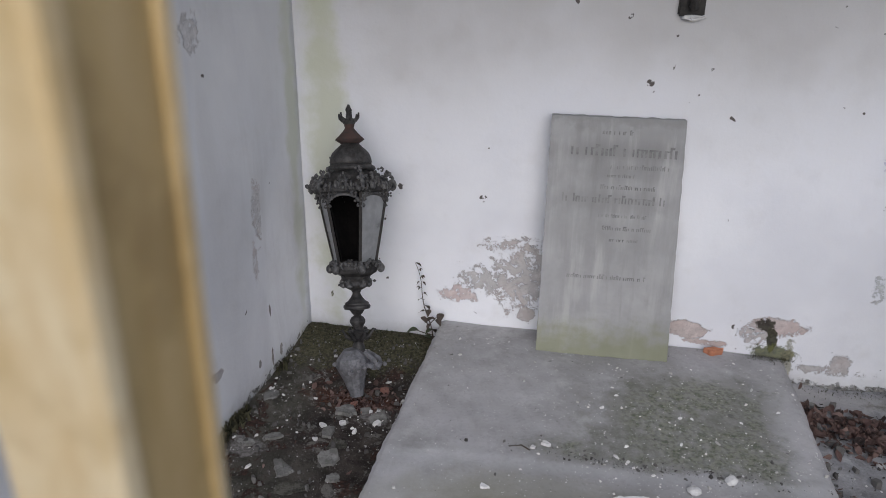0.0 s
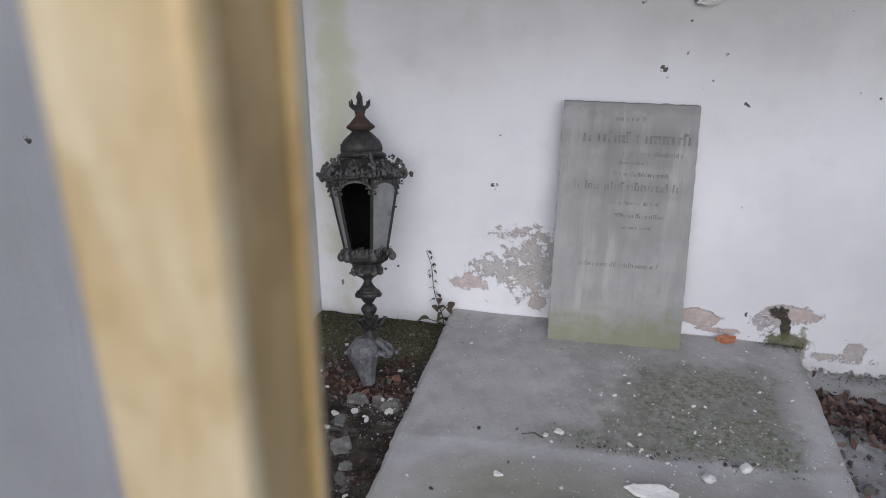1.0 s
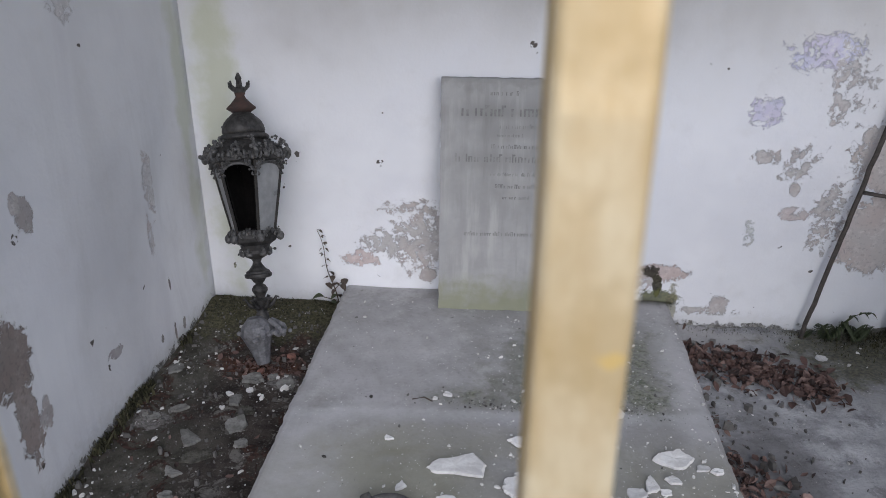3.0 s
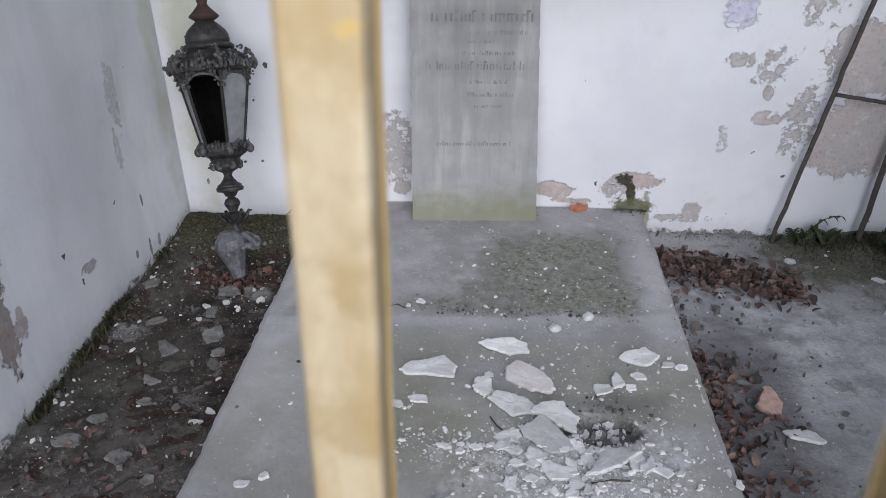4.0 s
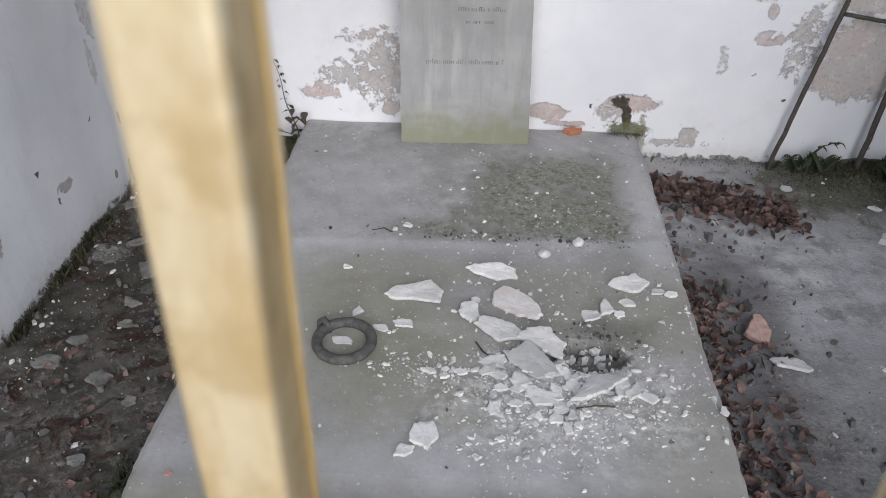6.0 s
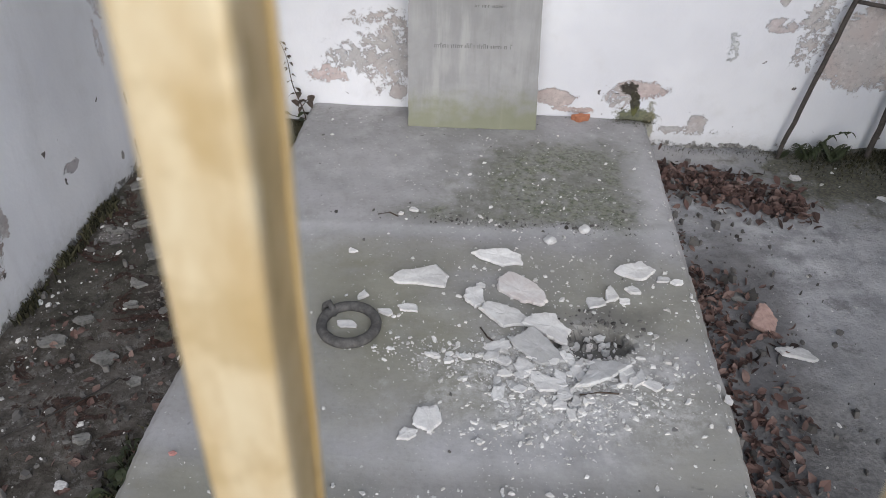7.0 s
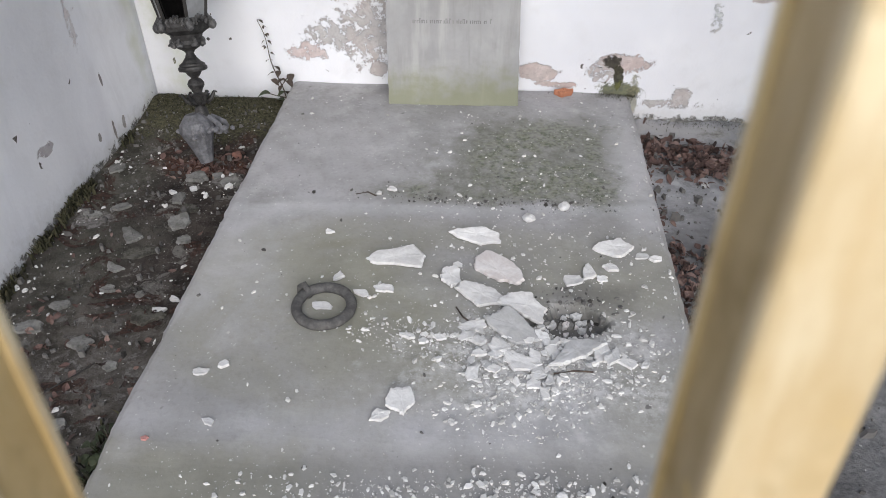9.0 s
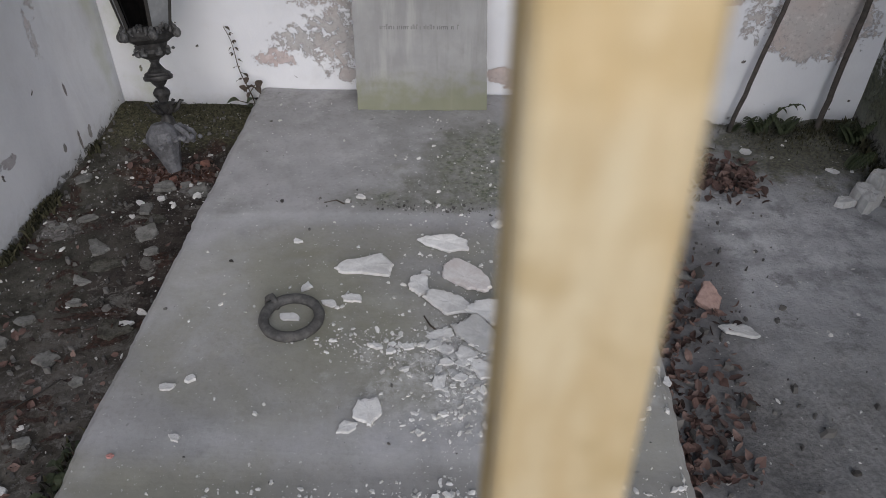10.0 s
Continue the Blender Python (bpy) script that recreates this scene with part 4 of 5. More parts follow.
SMALL = [
    (0.566, -1.262, 0.066, 0.040), (0.505, -1.284, 0.050, 0.026), (0.618, -1.708, 0.055, 0.034), (0.834, -1.392, 0.105, 0.050), (0.904, -1.466, 0.055, 0.075),
    (0.955, -1.510, 0.116, 0.060), (0.846, -1.446, 0.070, 0.034), (1.168, -1.460, 0.050, 0.074), (1.228, -1.490, 0.055, 0.042), (1.330, -1.050, 0.060, 0.034), (1.368, -1.064, 0.045, 0.028),
    (1.115, -1.180, 0.085, 0.045), (1.160, -1.140, 0.045, 0.080), (1.225, -1.115, 0.050, 0.035), (1.20, -1.165, 0.045, 0.030), (0.406, -1.345, 0.056, 0.036), (0.222, -1.756, 0.038, 0.026),
    (0.150, -1.608, 0.048, 0.036), (0.200, -1.580, 0.030, 0.024), (0.430, -1.219, 0.034, 0.040), (0.361, -1.009, 0.036, 0.026), (0.792, -1.714, 0.026, 0.020), (0.775, -1.135, 0.035, 0.022), (0.530, -0.765, 0.038, 0.030), (0.49, -0.79, 0.024, 0.02), (0.66, -1.445, 0.05, 0.026), (0.74, -1.44, 0.045, 0.030),
]


def settle(ob, x, y, z, tilt, turn):
    ob.matrix_world = pose(x, y, z, RNG.uniform(-tilt, tilt), RNG.uniform(-tilt, tilt), turn)


for x, y, w, d, spin, taper, tone, h, across, along in FLAKES:
    mat, word = {"w": (MAT_FLAKE, "white"), "p": (MAT_FLAKE_PINK, "pinkish"), "g": (MAT_FLAKE_GREY, "grey")}[tone]
    ob = thing("plaster_flake", flake(w, d, h, RNG, 7, taper, 0.5), mat, f"large broken {word} plaster flake on the grave slab", "plaster flake", "plaster flakes on the slab")
    # propped on crumbs along one side
    ob.matrix_world = pose(x, y, slab_z(x, y) + 0.002 + abs(math.sin(radians(across))) * d * 0.38, across, along, spin)
for x, y, w, d in SMALL:
    ob = thing("plaster_flake", flake(w, d, RNG.uniform(0.005, 0.010), RNG, 6, RNG.uniform(-0.3, 0.3)), MAT_FLAKE, "small white plaster fragment on the grave slab", "plaster flake", "plaster flakes on the slab")
    settle(ob, x, y, slab_z(x, y) + 0.001, 6, RNG.uniform(-20, 20))
for x, y, w, d in [(1.105, -0.814, 0.042, 0.05), (0.988, -0.885, 0.05, 0.045), (0.86, -1.93, 0.03, 0.03), (0.98, -1.905, 0.036, 0.03), (1.01, -1.92, 0.034, 0.03), (1.045, -1.89, 0.034, 0.03)]:
    ob = thing("mortar_lump", lump((w + d) * 0.42, RNG), MAT_FLAKE_GREY, "rounded pale mortar lump on the grave slab", "mortar lump", "mortar lumps")
    settle(ob, x, y, slab_z(x, y) - 0.001, 2, RNG.uniform(0, 90))
for i in range(46):
    x, y, s = RNG.gauss(1.03, 0.11), RNG.gauss(-1.495, 0.045), RNG.uniform(0.022, 0.055)
    ob = thing("plaster_flake", flake(s, s * RNG.uniform(0.5, 0.9), RNG.uniform(0.004, 0.009), RNG, 5), RNG.choice((MAT_FLAKE, MAT_FLAKE, MAT_FLAKE_GREY)), "small broken plaster fragment among the rubble", "plaster flake", "plaster flakes on the slab")
    settle(ob, x, y, slab_z(x, y) + RNG.uniform(0, 0.006), 9, RNG.uniform(0, 180))
# lying in and round the broken hole
for i in range(16):
    a, r = RNG.uniform(0, math.tau), RNG.uniform(0.2, 1.2)
    x, y, s = 1.11 + 0.085 * r * math.cos(a), -1.345 + 0.05 * r * math.sin(a), RNG.uniform(0.016, 0.036)
    ob = thing("rubble_stone", flake(s, s * 0.8, s * 0.5, RNG, 5), RNG.choice((MAT_SOIL_FLAKE, MAT_FLAKE_PINK, MAT_FLAKE_GREY)), "small rubble stone in the slab's broken hole", "rubble", "rubble in the hole")
    settle(ob, x, y, slab_z(x, y) - 0.001, 12, RNG.uniform(0, 90))


def chips(name, count, place, size, zf, material, label, seed, flat=0.30):
    """Crumbs that nobody could count, in one mesh. place(rng) gives x, y."""
    rng = random.Random(seed)
    verts, faces = [], []
    for _ in range(count):
        x, y = place(rng)
        s = rng.uniform(*size) * (0.35 + 1.9 * rng.random() ** 5)
        h, b, n = s * flat * rng.uniform(0.6, 1.2), len(verts), 5
        a0 = rng.uniform(0, math.tau)
        z, thin, sp = zf(x, y), rng.uniform(0.45, 1.0), rng.uniform(0, math.tau)
        ca, sa = math.cos(sp), math.sin(sp)
        tx, ty = rng.uniform(-0.25, 0.25), rng.uniform(-0.25, 0.25)
        for ring in (1.0, 0.72):
            for i in range(n):
                a = a0 + math.tau * (i + 0.3 * rng.uniform(-1, 1)) / n
                r = s / 2 * rng.uniform(0.6, 1.1) * ring
                dx, dy = math.cos(a) * r * 1.25, math.sin(a) * r * thin
                verts.append((x + dx * ca - dy * sa, y + dx * sa + dy * ca, z + (-0.002 if ring == 1.0 else h + dx * tx + dy * ty)))
        for i in range(n):
            j = (i + 1) % n
            faces.append((b + i, b + j, b + n + j, b + n + i))
        faces.append(tuple(b + n + i for i in range(n)))
    me = bpy.data.meshes.new(name)
    me.from_pydata(verts, [], faces)
    me.materials.append(material)
    return tagged(new(name, me), label, "crumbs", kind="stuff")


def island(name, tones, rough=0.9):
    """A material whose tone differs from crumb to crumb."""
    k = Mat(name, rough)
    r = k.node("ShaderNodeNewGeometry").outputs["Random Per Island"]
    c = k.mix(k.ramp(r, 0.0, 0.5), tones[0], tones[1])
    c = k.mix(k.ramp(r, 0.5, 1.0), c, tones[2])
    k.bump(k.noise(150, 3), 0.3, 0.002)
    return k.colour(c)


MAT_CRUMB = island("plaster_crumbs", ((0.42, 0.41, 0.39), (0.72, 0.71, 0.69), (0.58, 0.57, 0.55)))
MAT_CRUMB_DARK = island("stone_crumbs", ((0.045, 0.041, 0.038), (0.15, 0.143, 0.135), (0.085, 0.08, 0.076)))
MAT_LITTER = island("dead_leaves", ((0.034, 0.023, 0.020), (0.11, 0.064, 0.054), (0.20, 0.135, 0.115)), 0.75)
MAT_MOSS = island("moss", ((0.018, 0.017, 0.009), (0.045, 0.044, 0.022), (0.085, 0.078, 0.044)), 0.9)


def around(x, y, rx, ry):
    return lambda r: (x + r.gauss(0, rx), y + r.gauss(0, ry))


def clamp_slab(f):
    def g(r):
        x, y = f(r)
        return min(max(x, 0.02), SLAB_W - 0.02), min(max(y, SLAB_END + 0.03), -0.02)
    return g


def over_slab(r):
    return r.uniform(0.03, SLAB_W - 0.03), r.uniform(-2.15, -0.03)


chips("plaster_crumbs", 1900, clamp_slab(around(1.03, -1.50, 0.16, 0.09)), (0.003, 0.015), slab_z, MAT_CRUMB, "white plaster crumbs strewn round the broken flakes", 1)
chips("plaster_crumbs", 750, over_slab, (0.003, 0.009), slab_z, MAT_CRUMB, "sparse white plaster crumbs on the slab", 2)
chips("plaster_crumbs", 800, clamp_slab(around(1.0, -1.15, 0.28, 0.24)), (0.003, 0.013), slab_z, MAT_CRUMB, "white plaster crumbs on the slab", 3)
chips("plaster_crumbs", 800, clamp_slab(lambda r: (lambda x: (x, -1.955 + 0.08 * x + r.gauss(0, 0.022)))(r.gauss(0.85, 0.32))), (0.004, 0.014), slab_z, MAT_CRUMB, "band of white crumbs along the slab's lower joint", 4)
chips("plaster_crumbs", 300, clamp_slab(around(0.66, -1.43, 0.11, 0.035)), (0.004, 0.013), slab_z, MAT_CRUMB, "white plaster crumbs beside the ring", 5)
chips("plaster_crumbs", 260, clamp_slab(around(0.98, -0.55, 0.24, 0.20)), (0.004, 0.012), slab_z, MAT_CRUMB, "white plaster crumbs on the mossy patch", 6)
chips("stone_crumbs", 120, over_slab, (0.004, 0.011), slab_z, MAT_CRUMB_DARK, "dark grit on the slab", 7)
chips("plaster_crumbs", 420, clamp_slab(around(0.93, -1.66, 0.10, 0.07)), (0.003, 0.013), slab_z, MAT_CRUMB, "white crumbs fallen below the broken flakes", 13)
chips("stone_crumbs", 420, clamp_slab(around(0.86, -0.80, 0.24, 0.018)), (0.003, 0.010), slab_z, MAT_CRUMB_DARK, "dark crumbs along the mossy edge", 14)
chips("stone_crumbs", 150, clamp_slab(around(1.12, -1.28, 0.07, 0.04)), (0.004, 0.014), slab_z, MAT_CRUMB_DARK, "dark grit round the broken hole", 15)
left_strip = lambda r: (r.uniform(LEFT_X + 0.02, -0.02), r.uniform(-2.4, -0.05))
right_strip = lambda r: (r.uniform(SLAB_W + 0.02, RIGHT_X - 0.03), r.uniform(-2.4, -0.03))
chips("plaster_crumbs", 300, left_strip, (0.004, 0.014), ground_z, MAT_CRUMB, "white plaster crumbs on dark soil", 8)
chips("stone_crumbs", 1700, left_strip, (0.004, 0.016), ground_z, MAT_CRUMB_DARK, "dark soil crumbs and grit", 9, 0.6)
chips("plaster_crumbs", 90, lambda r: (r.uniform(LEFT_X + 0.03, -0.04), r.uniform(-0.5, -0.05)), (0.006, 0.022), ground_z, MAT_CRUMB_DARK, "grey pebbles in the moss round the lantern", 16)
chips("plaster_crumbs", 220, lambda r: (LEFT_X + 0.02 + abs(r.gauss(0, 0.10)), r.uniform(-2.2, -0.4)), (0.004, 0.016), ground_z, MAT_CRUMB, "whitewash crumbs fallen along the side wall", 17)
chips("plaster_crumbs", 260, right_strip, (0.004, 0.012), ground_z, MAT_CRUMB, "white plaster crumbs on grey ground", 10)
chips("stone_crumbs", 500, lambda r: (SLAB_W + abs(r.gauss(0, 0.22)) + 0.01, r.uniform(-2.3, -0.1)), (0.008, 0.026), ground_z, MAT_CRUMB_DARK, "dark grit beside the slab", 11, 0.6)
chips("plaster_crumbs", 60, around(-0.14, -0.58, 0.07, 0.10), (0.008, 0.028), ground_z, MAT_CRUMB, "pale mortar bits before the lantern", 12)

# flakes on the soil
for x, y, w, d, m in [(-0.203, -0.856, 0.10, 0.08, 0), (-0.238, -0.580, 0.085, 0.06, 0), (-0.443, -0.794, 0.08, 0.05, 0), (-0.10, -0.60, 0.08, 0.08, 0), (-0.16, -0.555, 0.05, 0.05, 0), (-0.285, -0.688, 0.03, 0.025, 1), (-0.22, -0.655, 0.03, 0.02, 1), (-0.285, -0.77, 0.018, 0.018, 1),
                      (-0.144, -0.955, 0.055, 0.05, 0), (-0.268, -1.446, 0.07, 0.06, 0), (-0.110, -1.289, 0.045, 0.03, 1), (-0.163, -1.512, 0.05, 0.035, 0), (-0.40, -1.30, 0.06, 0.04, 0), (-0.21, -1.72, 0.05, 0.04, 0),
                      (-0.19, -1.86, 0.04, 0.03, 1), (-0.08, -1.24, 0.035, 0.02, 1), (1.706, -1.220, 0.125, 0.05, 1), (1.66, -0.46, 0.045, 0.03, 1), (2.0, -0.20, 0.045, 0.03, 1), (1.60, -0.98, 0.06, 0.03, 0),
                      (1.52, -0.12, 0.05, 0.04, 0), (2.30, -0.33, 0.05, 0.03, 1)]:
    ob = thing("plaster_flake", flake(w, d, RNG.uniform(0.008, 0.015), RNG, 6), (MAT_SOIL_FLAKE, MAT_FLAKE_GREY)[m], ("dirty grey", "pale grey")[m] + " plaster flake lying on the soil", "plaster flake", "plaster flakes on the soil")
    settle(ob, x, y, ground_z(x, y), 7, RNG.uniform(-20, 20))
for i in range(11):
    x, y, w = RNG.uniform(-0.56, -0.24) if i % 3 else RNG.uniform(-0.30, -0.08), -0.45 - 1.0 * (i + RNG.random()) / 11, RNG.uniform(0.05, 0.13)
    ob = thing("mortar_crust", flake(w, w * RNG.uniform(0.5, 0.8), 0.010, RNG, 7, RNG.uniform(-0.4, 0.4), 0.6), RNG.choice((MAT_CRUST, MAT_CRUST, MAT_SOIL_FLAKE)), "grey green lichened mortar crust sunk in the soil", "mortar crust", "mortar crusts on the soil")
    settle(ob, x, y, ground_z(x, y) - 0.004, 5, RNG.uniform(0, 180))
ob = thing("brick_shard", flake(0.115, 0.10, 0.022, random.Random(12), 5), simple("salmon_shard", (0.44, 0.30, 0.26), (0.33, 0.22, 0.19), 45), "salmon pink broken brick shard among leaves", "brick shard")
ob.matrix_world = pose(1.641, -1.085, ground_z(1.641, -1.085) + 0.022, 24, -12, 20)
ob = thing("tile_chip", flake(0.024, 0.012, 0.005, RNG, 5), simple("pink_tile", (0.60, 0.30, 0.27), (0.52, 0.24, 0.22), 60), "tiny pink tile chip on the grave slab", "tile chip")
ob.matrix_world = pose(0.091, -1.816, slab_z(0.091, -1.816), 0, 0, 6)
ob = thing("brick_shard", flake(0.085, 0.038, 0.024, RNG, 6), MAT_ORANGE, "orange red brick shard against the wall", "brick shard")
ob.matrix_world = pose(1.149, -0.005, 0.004, 8, 0, 8)
for x, y, s in [(-0.13, -0.42, 0.06), (-0.22, -0.53, 0.035)]:
    ob = thing("brick_shard", flake(s, s * 0.7, 0.018, RNG, 5), MAT_BRICK, "dull red brick shard in the soil", "brick shard", "brick shards by the lantern")
    settle(ob, x, y, ground_z(x, y), 12, RNG.uniform(0, 180))
for x, y, w, d, h in [(2.36, -0.50, 0.16, 0.12, 0.06), (2.44, -0.42, 0.10, 0.12, 0.08), (2.28, -0.52, 0.09, 0.06, 0.03)]:
    ob = thing("rubble_block", flake(w, d, h, RNG, 6), MAT_FLAKE_GREY, "grey broken mortar block by the side wall", "rubble", "rubble blocks")
    settle(ob, x, y, ground_z(x, y) - 0.005, 5, RNG.uniform(0, 90))


# ---- leaves, moss, plants ----
def leaves(name, count, place, size, zf, material, label, seed, heap=0.0):
    """Curled leaves, each a folded pointed blade of eight faces."""
    rng = random.Random(seed)
    verts, faces = [], []
    for _ in range(count):
        x, y = place(rng)
        s = rng.uniform(*size)
        m = Matrix.Translation((x, y, zf(x, y) + 0.004 + heap * rng.random())) @ Euler((rng.gauss(0, 0.55), rng.gauss(0, 0.55), rng.uniform(0, 6.3))).to_matrix().to_4x4()
        b, n, curl = len(verts), 4, rng.uniform(-1.0, 1.4)
        wide = rng.uniform(0.45, 0.8)
        for i in range(n + 1):
            u = i / n
            w = s * wide * math.sin(math.pi * min(0.97, 0.06 + u * 0.92)) * rng.uniform(0.8, 1.15)
            z = curl * s * (u - 0.5) ** 2
            for v in (-1, 0, 1):
                verts.append(tuple(m @ Vector(((u - 0.5) * s, v * w / 2, z + (0.18 * w if v else 0)))))
        for i in range(n):
            for v in (0, 1):
                k = b + i * 3 + v
                faces.append((k, k + 1, k + 4, k + 3))
    me = bpy.data.meshes.new(name)
    me.from_pydata(verts, [], faces)
    me.materials.append(material)
    return tagged(new(name, me), label, "leaves", kind="stuff")


def drift(r):
    s = r.random()
    return 1.46 + 0.51 * s + r.gauss(0, 0.03), -0.21 - 0.22 * s + r.gauss(0, 0.055 + 0.10 * s * (1 - s))


leaves("leaf_litter", 620, drift, (0.016, 0.052), ground_z, MAT_LITTER, "heap of red brown dead leaves beside the slab", 31, 0.014)
leaves("leaf_litter", 460, lambda r: (1.45 + abs(r.gauss(0, 0.10)), r.uniform(-1.75, -0.85)), (0.012, 0.042), ground_z, MAT_LITTER, "red brown dead leaves along the slab's edge", 32, 0.015)
leaves("leaf_litter", 160, lambda r: (1.435 + abs(r.gauss(0, 0.03)), r.uniform(-2.3, -0.3)), (0.012, 0.038), ground_z, MAT_LITTER, "dead leaves caught against the slab", 33, 0.012)
leaves("leaf_litter", 170, lambda r: (r.gauss(-0.20, 0.09), r.gauss(-0.49, 0.05)), (0.012, 0.032), ground_z, MAT_LITTER, "dark red dead leaves before the lantern", 34, 0.008)
leaves("leaf_litter", 170, lambda r: (r.uniform(-0.5, -0.03), r.gauss(-1.6, 0.3)), (0.012, 0.03), ground_z, MAT_LITTER, "scattered dead leaves on dark soil", 35, 0.006)


def tufts(name, count, place, height, zf, material, label, seed, lean=0.5):
    """Short blades in clumps."""
    rng = random.Random(seed)
    verts, faces = [], []
    for _ in range(count):
        x, y = place(rng)
        h, a = rng.uniform(*height), rng.uniform(0, math.tau)
        w, l = h * rng.uniform(0.06, 0.13), lean * h * rng.random()
        c, s = math.cos(a), math.sin(a)
        z, b = zf(x, y) - 0.003, len(verts)
        d = rng.uniform(0, math.tau)
        ex, ey = math.cos(d) * l, math.sin(d) * l
        for u, k in ((0, 1), (0.55, 0.9), (1, 0.15)):
            for sgn in (-1, 1):
                verts.append((x + c * w * k * sgn + ex * u * u, y + s * w * k * sgn + ey * u * u, z + h * u * (1 - 0.25 * u)))
        faces += [(b, b + 1, b + 3, b + 2), (b + 2, b + 3, b + 5, b + 4)]
    me = bpy.data.meshes.new(name)
    me.from_pydata(verts, [], faces)
    me.materials.append(material)
    return tagged(new(name, me), label, "moss", kind="stuff")


tufts("moss_tufts", 1500, lambda r: (r.uniform(LEFT_X + 0.01, -0.03), WALL_Y - 0.02 - abs(r.gauss(0, 0.10))), (0.005, 0.022), ground_z, MAT_MOSS, "dark green moss along the foot of the wall", 41)
tufts("moss_tufts", 260, lambda r: (LEFT_X + 0.012 + abs(r.gauss(0, 0.018)), r.uniform(-2.3, -0.1) + r.gauss(0, 0.03)), (0.004, 0.015), ground_z, MAT_MOSS, "dark moss fringe along the side wall", 42)
tufts("moss_tufts", 2200, lambda r: (2.47 - abs(r.gauss(0, 0.20)), WALL_Y - 0.03 - abs(r.gauss(0, 0.09))), (0.006, 0.026), ground_z, MAT_MOSS, "dark moss and weeds in the wall corner", 43)
tufts("moss_tufts", 500, lambda r: (r.uniform(1.5, 2.3), WALL_Y - 0.01 - abs(r.gauss(0, 0.03))), (0.004, 0.016), ground_z, MAT_MOSS, "moss along the wall foot", 44)
tufts("moss_tufts", 900, lambda r: (r.gauss(1.35, 0.045), WALL_Y - 0.004 - abs(r.gauss(0, 0.022))), (0.004, 0.014), lambda x, y: 0.002, MAT_MOSS, "moss under the hole in the wall", 45)
tufts("moss_tufts", 500, lambda r: (r.gauss(2.47, 0.02), r.uniform(-0.5, 0.0)), (0.01, 0.06), ground_z, MAT_MOSS, "dark moss climbing the side wall", 46)
tufts("moss_tufts", 160, lambda r: (-0.03 - abs(r.gauss(0, 0.03)), r.gauss(-1.86, 0.10)), (0.015, 0.05), ground_z, MAT_MOSS, "green weeds beside the slab", 47)


for i, (y, n) in enumerate(((-0.74, 260), (-0.84, 320), (-1.02, 160), (-0.35, 60), (-1.25, 120))):
    tufts("moss_tufts", n, lambda r, y=y: (LEFT_X + 0.008 + abs(r.gauss(0, 0.014)), r.gauss(y, 0.035)), (0.014, 0.055), ground_z, MAT_MOSS, "dark clump of moss at the side wall", 50 + i)


def blade_leaf(bm, p, way, length, wide, up=0.3, n=6):
    """One pointed leaf that arches away from p."""
    way = Vector((*way, 0)).normalized()
    side = Vector((-way.y, way.x, 0))
    rows = []
    for i in range(n + 1):
        u = i / n
        w = wide * math.sin(math.pi * (0.08 + 0.9 * u))
        c = Vector(p) + way * length * u + Vector((0, 0, length * (up * u - 0.7 * u * u)))
        rows.append([bm.verts.new(c + side * w * k + Vector((0, 0, abs(k) * w * 0.25))) for k in (-0.5, 0, 0.5)])
    for a, b in zip(rows, rows[1:]):
        for k in (0, 1):
            bm.faces.new((a[k], a[k + 1], b[k + 1], b[k]))


def build_fern(x, y, seed, count, length):
    rng = random.Random(seed)
    z = ground_z(x, y)
    root = base("fern", pose(x, y, z), "dark green fern with curled fronds at the wall foot", "fern", "ferns")
    for i in range(count):
        a = rng.uniform(math.pi, math.tau) if i else 4.9
        l, bm = length * rng.uniform(0.6, 1.1), bmesh.new()
        pts = [Vector((math.cos(a) * l * 0.5 * u, math.sin(a) * l * 0.22 * u, l * (0.95 * u - 0.30 * u * u))) for u in [k / 8 for k in range(9)]]
        rod(pts, 0.003, 5, bm, 0.4)
        for k, p in enumerate(pts[1:], 1):
            w = l * 0.30 * math.sin(math.pi * (0.1 + 0.85 * k / 9))
            for sgn in (-1, 1):
                blade_leaf(bm, p, (math.cos(a + sgn * 1.3), math.sin(a + sgn * 1.3)), w, w * 0.42, 0.2, 3)
        part("frond", bm, MAT_GREEN, root)


build_fern(2.08, -0.03, 1, 4, 0.15)
build_fern(2.19, -0.05, 2, 7, 0.14)
build_fern(2.00, -0.02, 3, 5, 0.08)
build_fern(2.42, -0.14, 4, 7, 0.17)
build_fern(2.38, -0.30, 5, 6, 0.13)


def build_hooked_frond():
    root = base("fern", pose(2.135, -0.035, ground_z(2.135, -0.035) - 0.004), "single dark fern frond bent over like a hook", "fern", "ferns")
    way = [Vector(p) for p in ((0.0, 0, 0), (-0.004, 0, 0.05), (0.006, 0, 0.09), (0.03, -0.005, 0.125), (0.065, -0.01, 0.145), (0.095, -0.012, 0.148))]
    bm = rod(way, 0.006, 6, None, 0.5)
    for p in way[1:]:
        for sgn in (-1, 1):
            blade_leaf(bm, p, (sgn * 0.8, -0.5), 0.026, 0.015, 0.5 if sgn < 0 else -0.1, 3)
    part("frond", bm, MAT_GREEN, root)


build_hooked_frond()


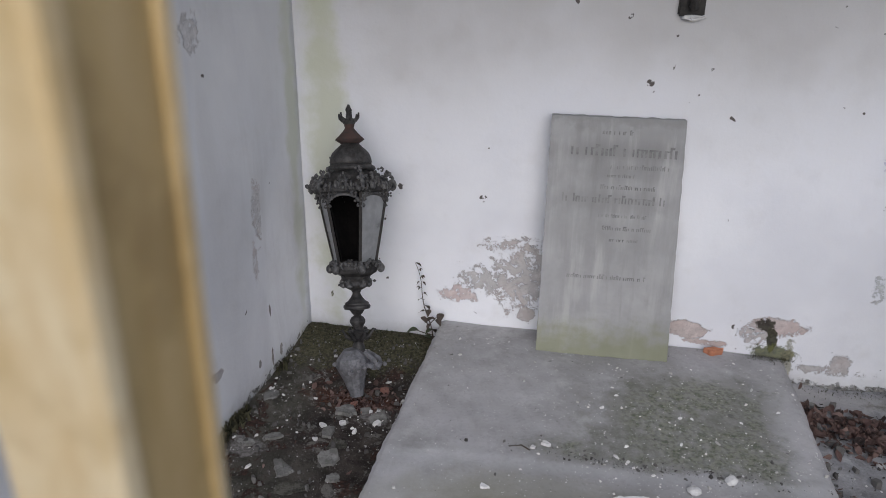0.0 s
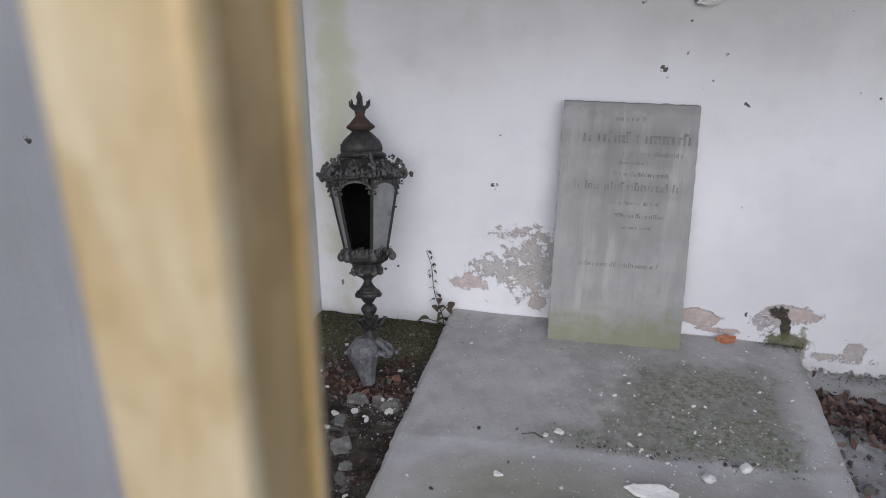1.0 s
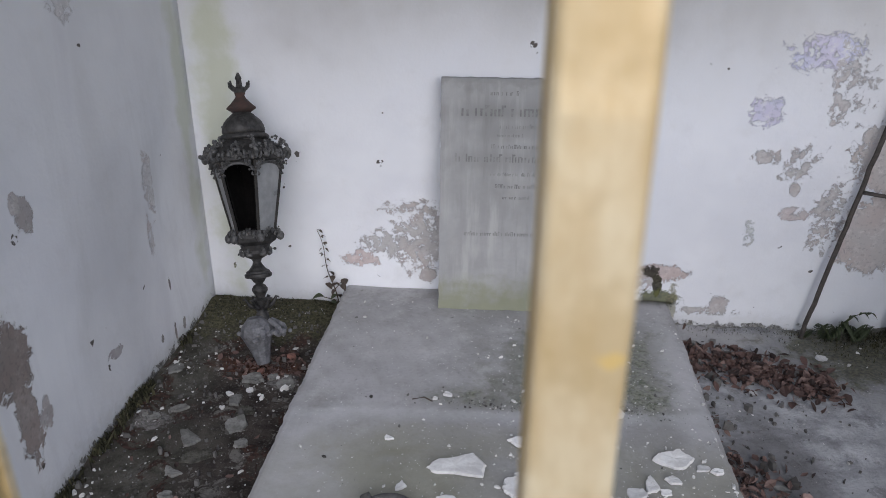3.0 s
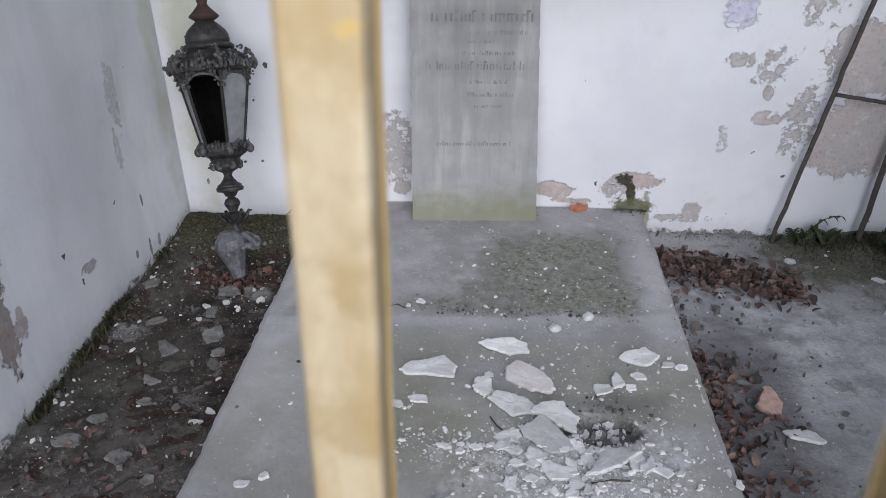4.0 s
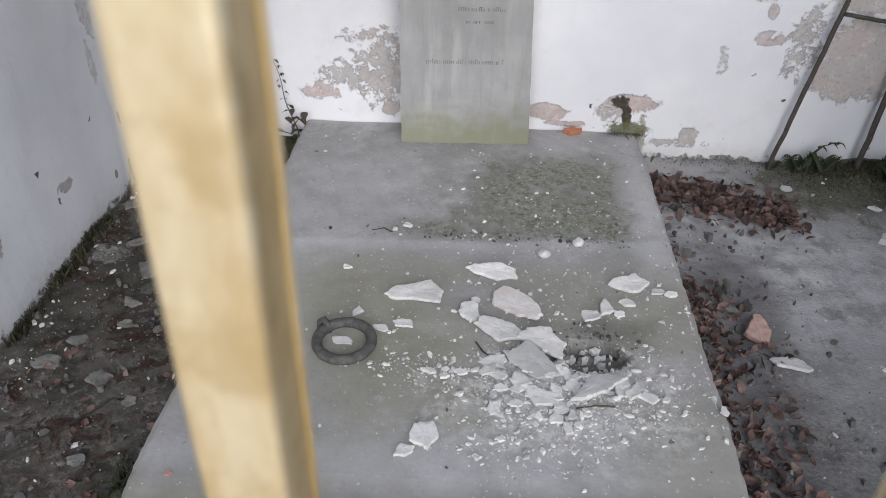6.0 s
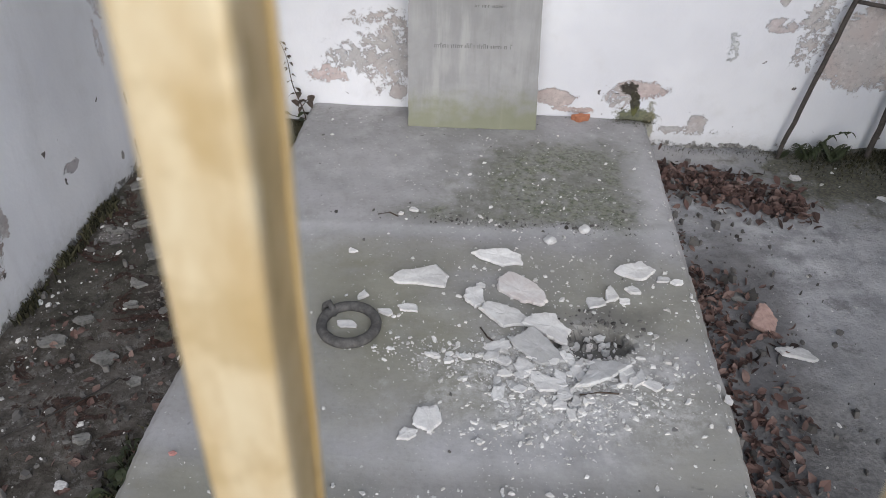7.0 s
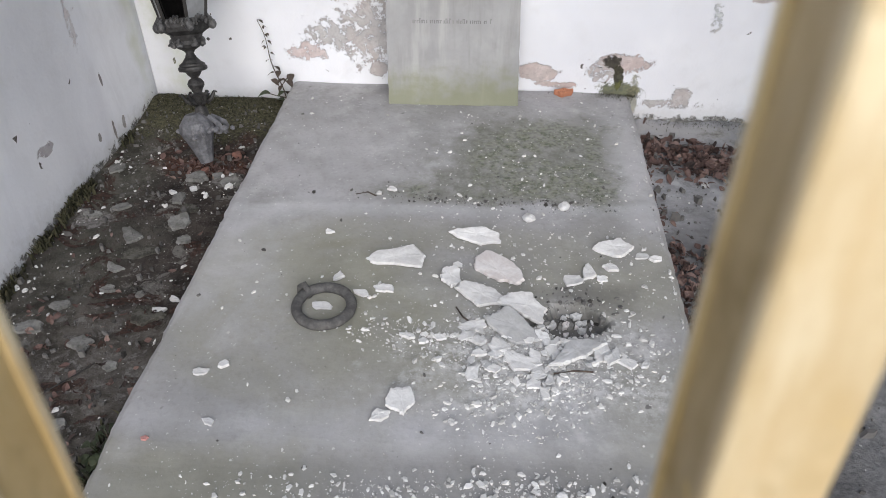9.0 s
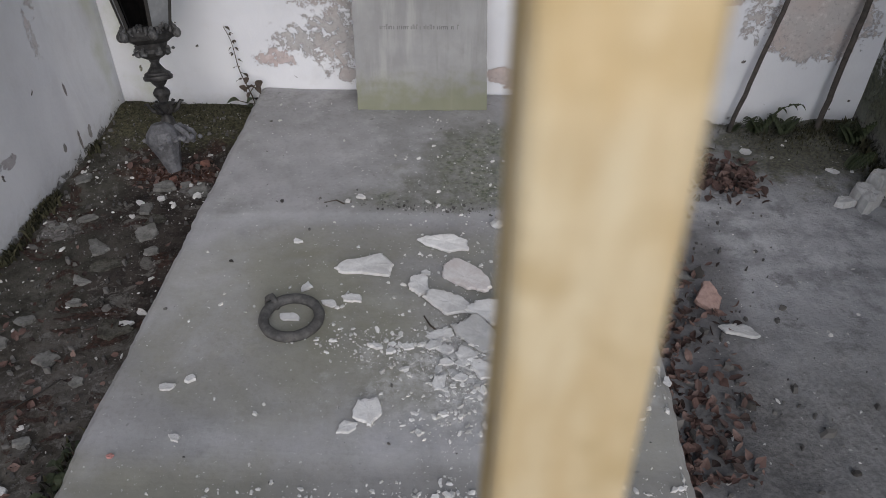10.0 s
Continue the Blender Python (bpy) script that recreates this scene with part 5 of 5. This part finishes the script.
def build_vine():
    rng = random.Random(8)
    root = base("wild_plant", pose(-0.028, -0.02, GROUND), "thin wild plant with dark dried leaves at the slab's corner", "plant")
    stem = [Vector((-0.002 - 0.085 * u ** 1.4 + 0.008 * math.sin(u * 9), 0.025 * u, 0.385 * u)) for u in [k / 14 for k in range(15)]]
    bm = rod(stem, 0.0032, 6, None, 0.4)
    rod([stem[2], stem[2] + Vector((-0.04, -0.02, 0.02)), stem[2] + Vector((-0.075, -0.03, 0.035))], 0.002, 5, bm)
    rod([stem[4], stem[4] + Vector((0.03, -0.01, 0.04)), stem[4] + Vector((0.05, -0.01, 0.06))], 0.002, 5, bm)
    part("stem", bm, MAT_STEM, root)
    for k in range(3, 15):
        for _ in range(1 if k < 8 else 2):
            a, s = rng.uniform(0, math.tau), rng.uniform(0.013, 0.024) * (1.7 if k < 8 else 0.9)
            bm = bmesh.new()
            blade_leaf(bm, stem[k] + Vector((math.cos(a), 0.3 * math.sin(a), 0)) * 0.008, (math.cos(a), math.sin(a)), s, s * 0.8, rng.uniform(-0.4, 0.6), 3)
            part("leaf", bm, MAT_STEM, root)
    for p, a, s in [(stem[2] + Vector((-0.06, -0.025, 0.03)), 3.3, 0.055), (stem[1] + Vector((-0.01, -0.01, 0.02)), 2.6, 0.05), (stem[3], 4.0, 0.035)]:
        bm = bmesh.new()
        blade_leaf(bm, p, (math.cos(a), math.sin(a)), s, s * 0.75, 0.35, 5)
        part("leaf", bm, MAT_GREEN, root, "green leaf")
    for p, s in [(stem[4] + Vector((0.05, -0.01, 0.06)), 0.040), (stem[5] + Vector((0.02, -0.005, 0.0)), 0.034), (stem[5] + Vector((-0.03, -0.005, 0.0)), 0.036), (stem[6] + Vector((0.015, 0, 0.01)), 0.030), (stem[4] + Vector((0.03, -0.01, 0.03)), 0.034)]:
        bm = bmesh.new()
        blade_leaf(bm, p, (rng.uniform(-1, 1), -0.4), s, s * 0.85, 0.1, 4)
        part("leaf", bm, MAT_STEM, root)


build_vine()



def build_weed(x, y, seed, count, size):
    rng = random.Random(seed)
    root = base("weed", pose(x, y, ground_z(x, y) - 0.004), "small green weed with broad leaves beside the slab", "weed", "weeds")
    for i in range(count):
        a, bm = math.tau * i / count + rng.uniform(-0.4, 0.4), bmesh.new()
        c, s, h = math.cos(a), math.sin(a), size * rng.uniform(0.3, 0.9)
        rod([(0, 0, 0), (c * size * 0.2, s * size * 0.2, h * 0.7), (c * size * 0.4, s * size * 0.4, h)], 0.0022, 5, bm)
        blade_leaf(bm, (c * size * 0.38, s * size * 0.38, h), (c, s), size * rng.uniform(0.6, 1.0), size * rng.uniform(0.4, 0.6), 0.15, 5)
        part("leaf", bm, MAT_GREEN, root)


build_weed(-0.055, -1.80, 3, 9, 0.045)
build_weed(-0.040, -1.88, 4, 8, 0.05)
build_weed(-0.060, -1.74, 5, 6, 0.035)

# twigs
for a, b, c in [((1.04, -1.545, 0.006), (1.09, -1.535, 0.010), (1.14, -1.53, 0.005)), ((0.78, -1.32, 0.004), (0.80, -1.36, 0.008), (0.83, -1.385, 0.004)), ((0.41, -0.80, 0.007), (0.45, -0.79, 0.012), (0.48, -0.805, 0.007))]:
    thing("twig", rod([a, b, c], 0.0025, 6), MAT_STEM, "short dry twig lying on the slab", "twig", "twigs")
pts = [(-0.56 + 0.36 * u, -1.98 + 0.50 * u + 0.03 * math.sin(u * 5), 0) for u in [k / 12 for k in range(13)]]
thing("wire", rod([(x, y, ground_z(x, y) + 0.010) for x, y, _ in pts], 0.0025, 6), MAT_BLACK, "long thin dark wire on the soil", "wire")
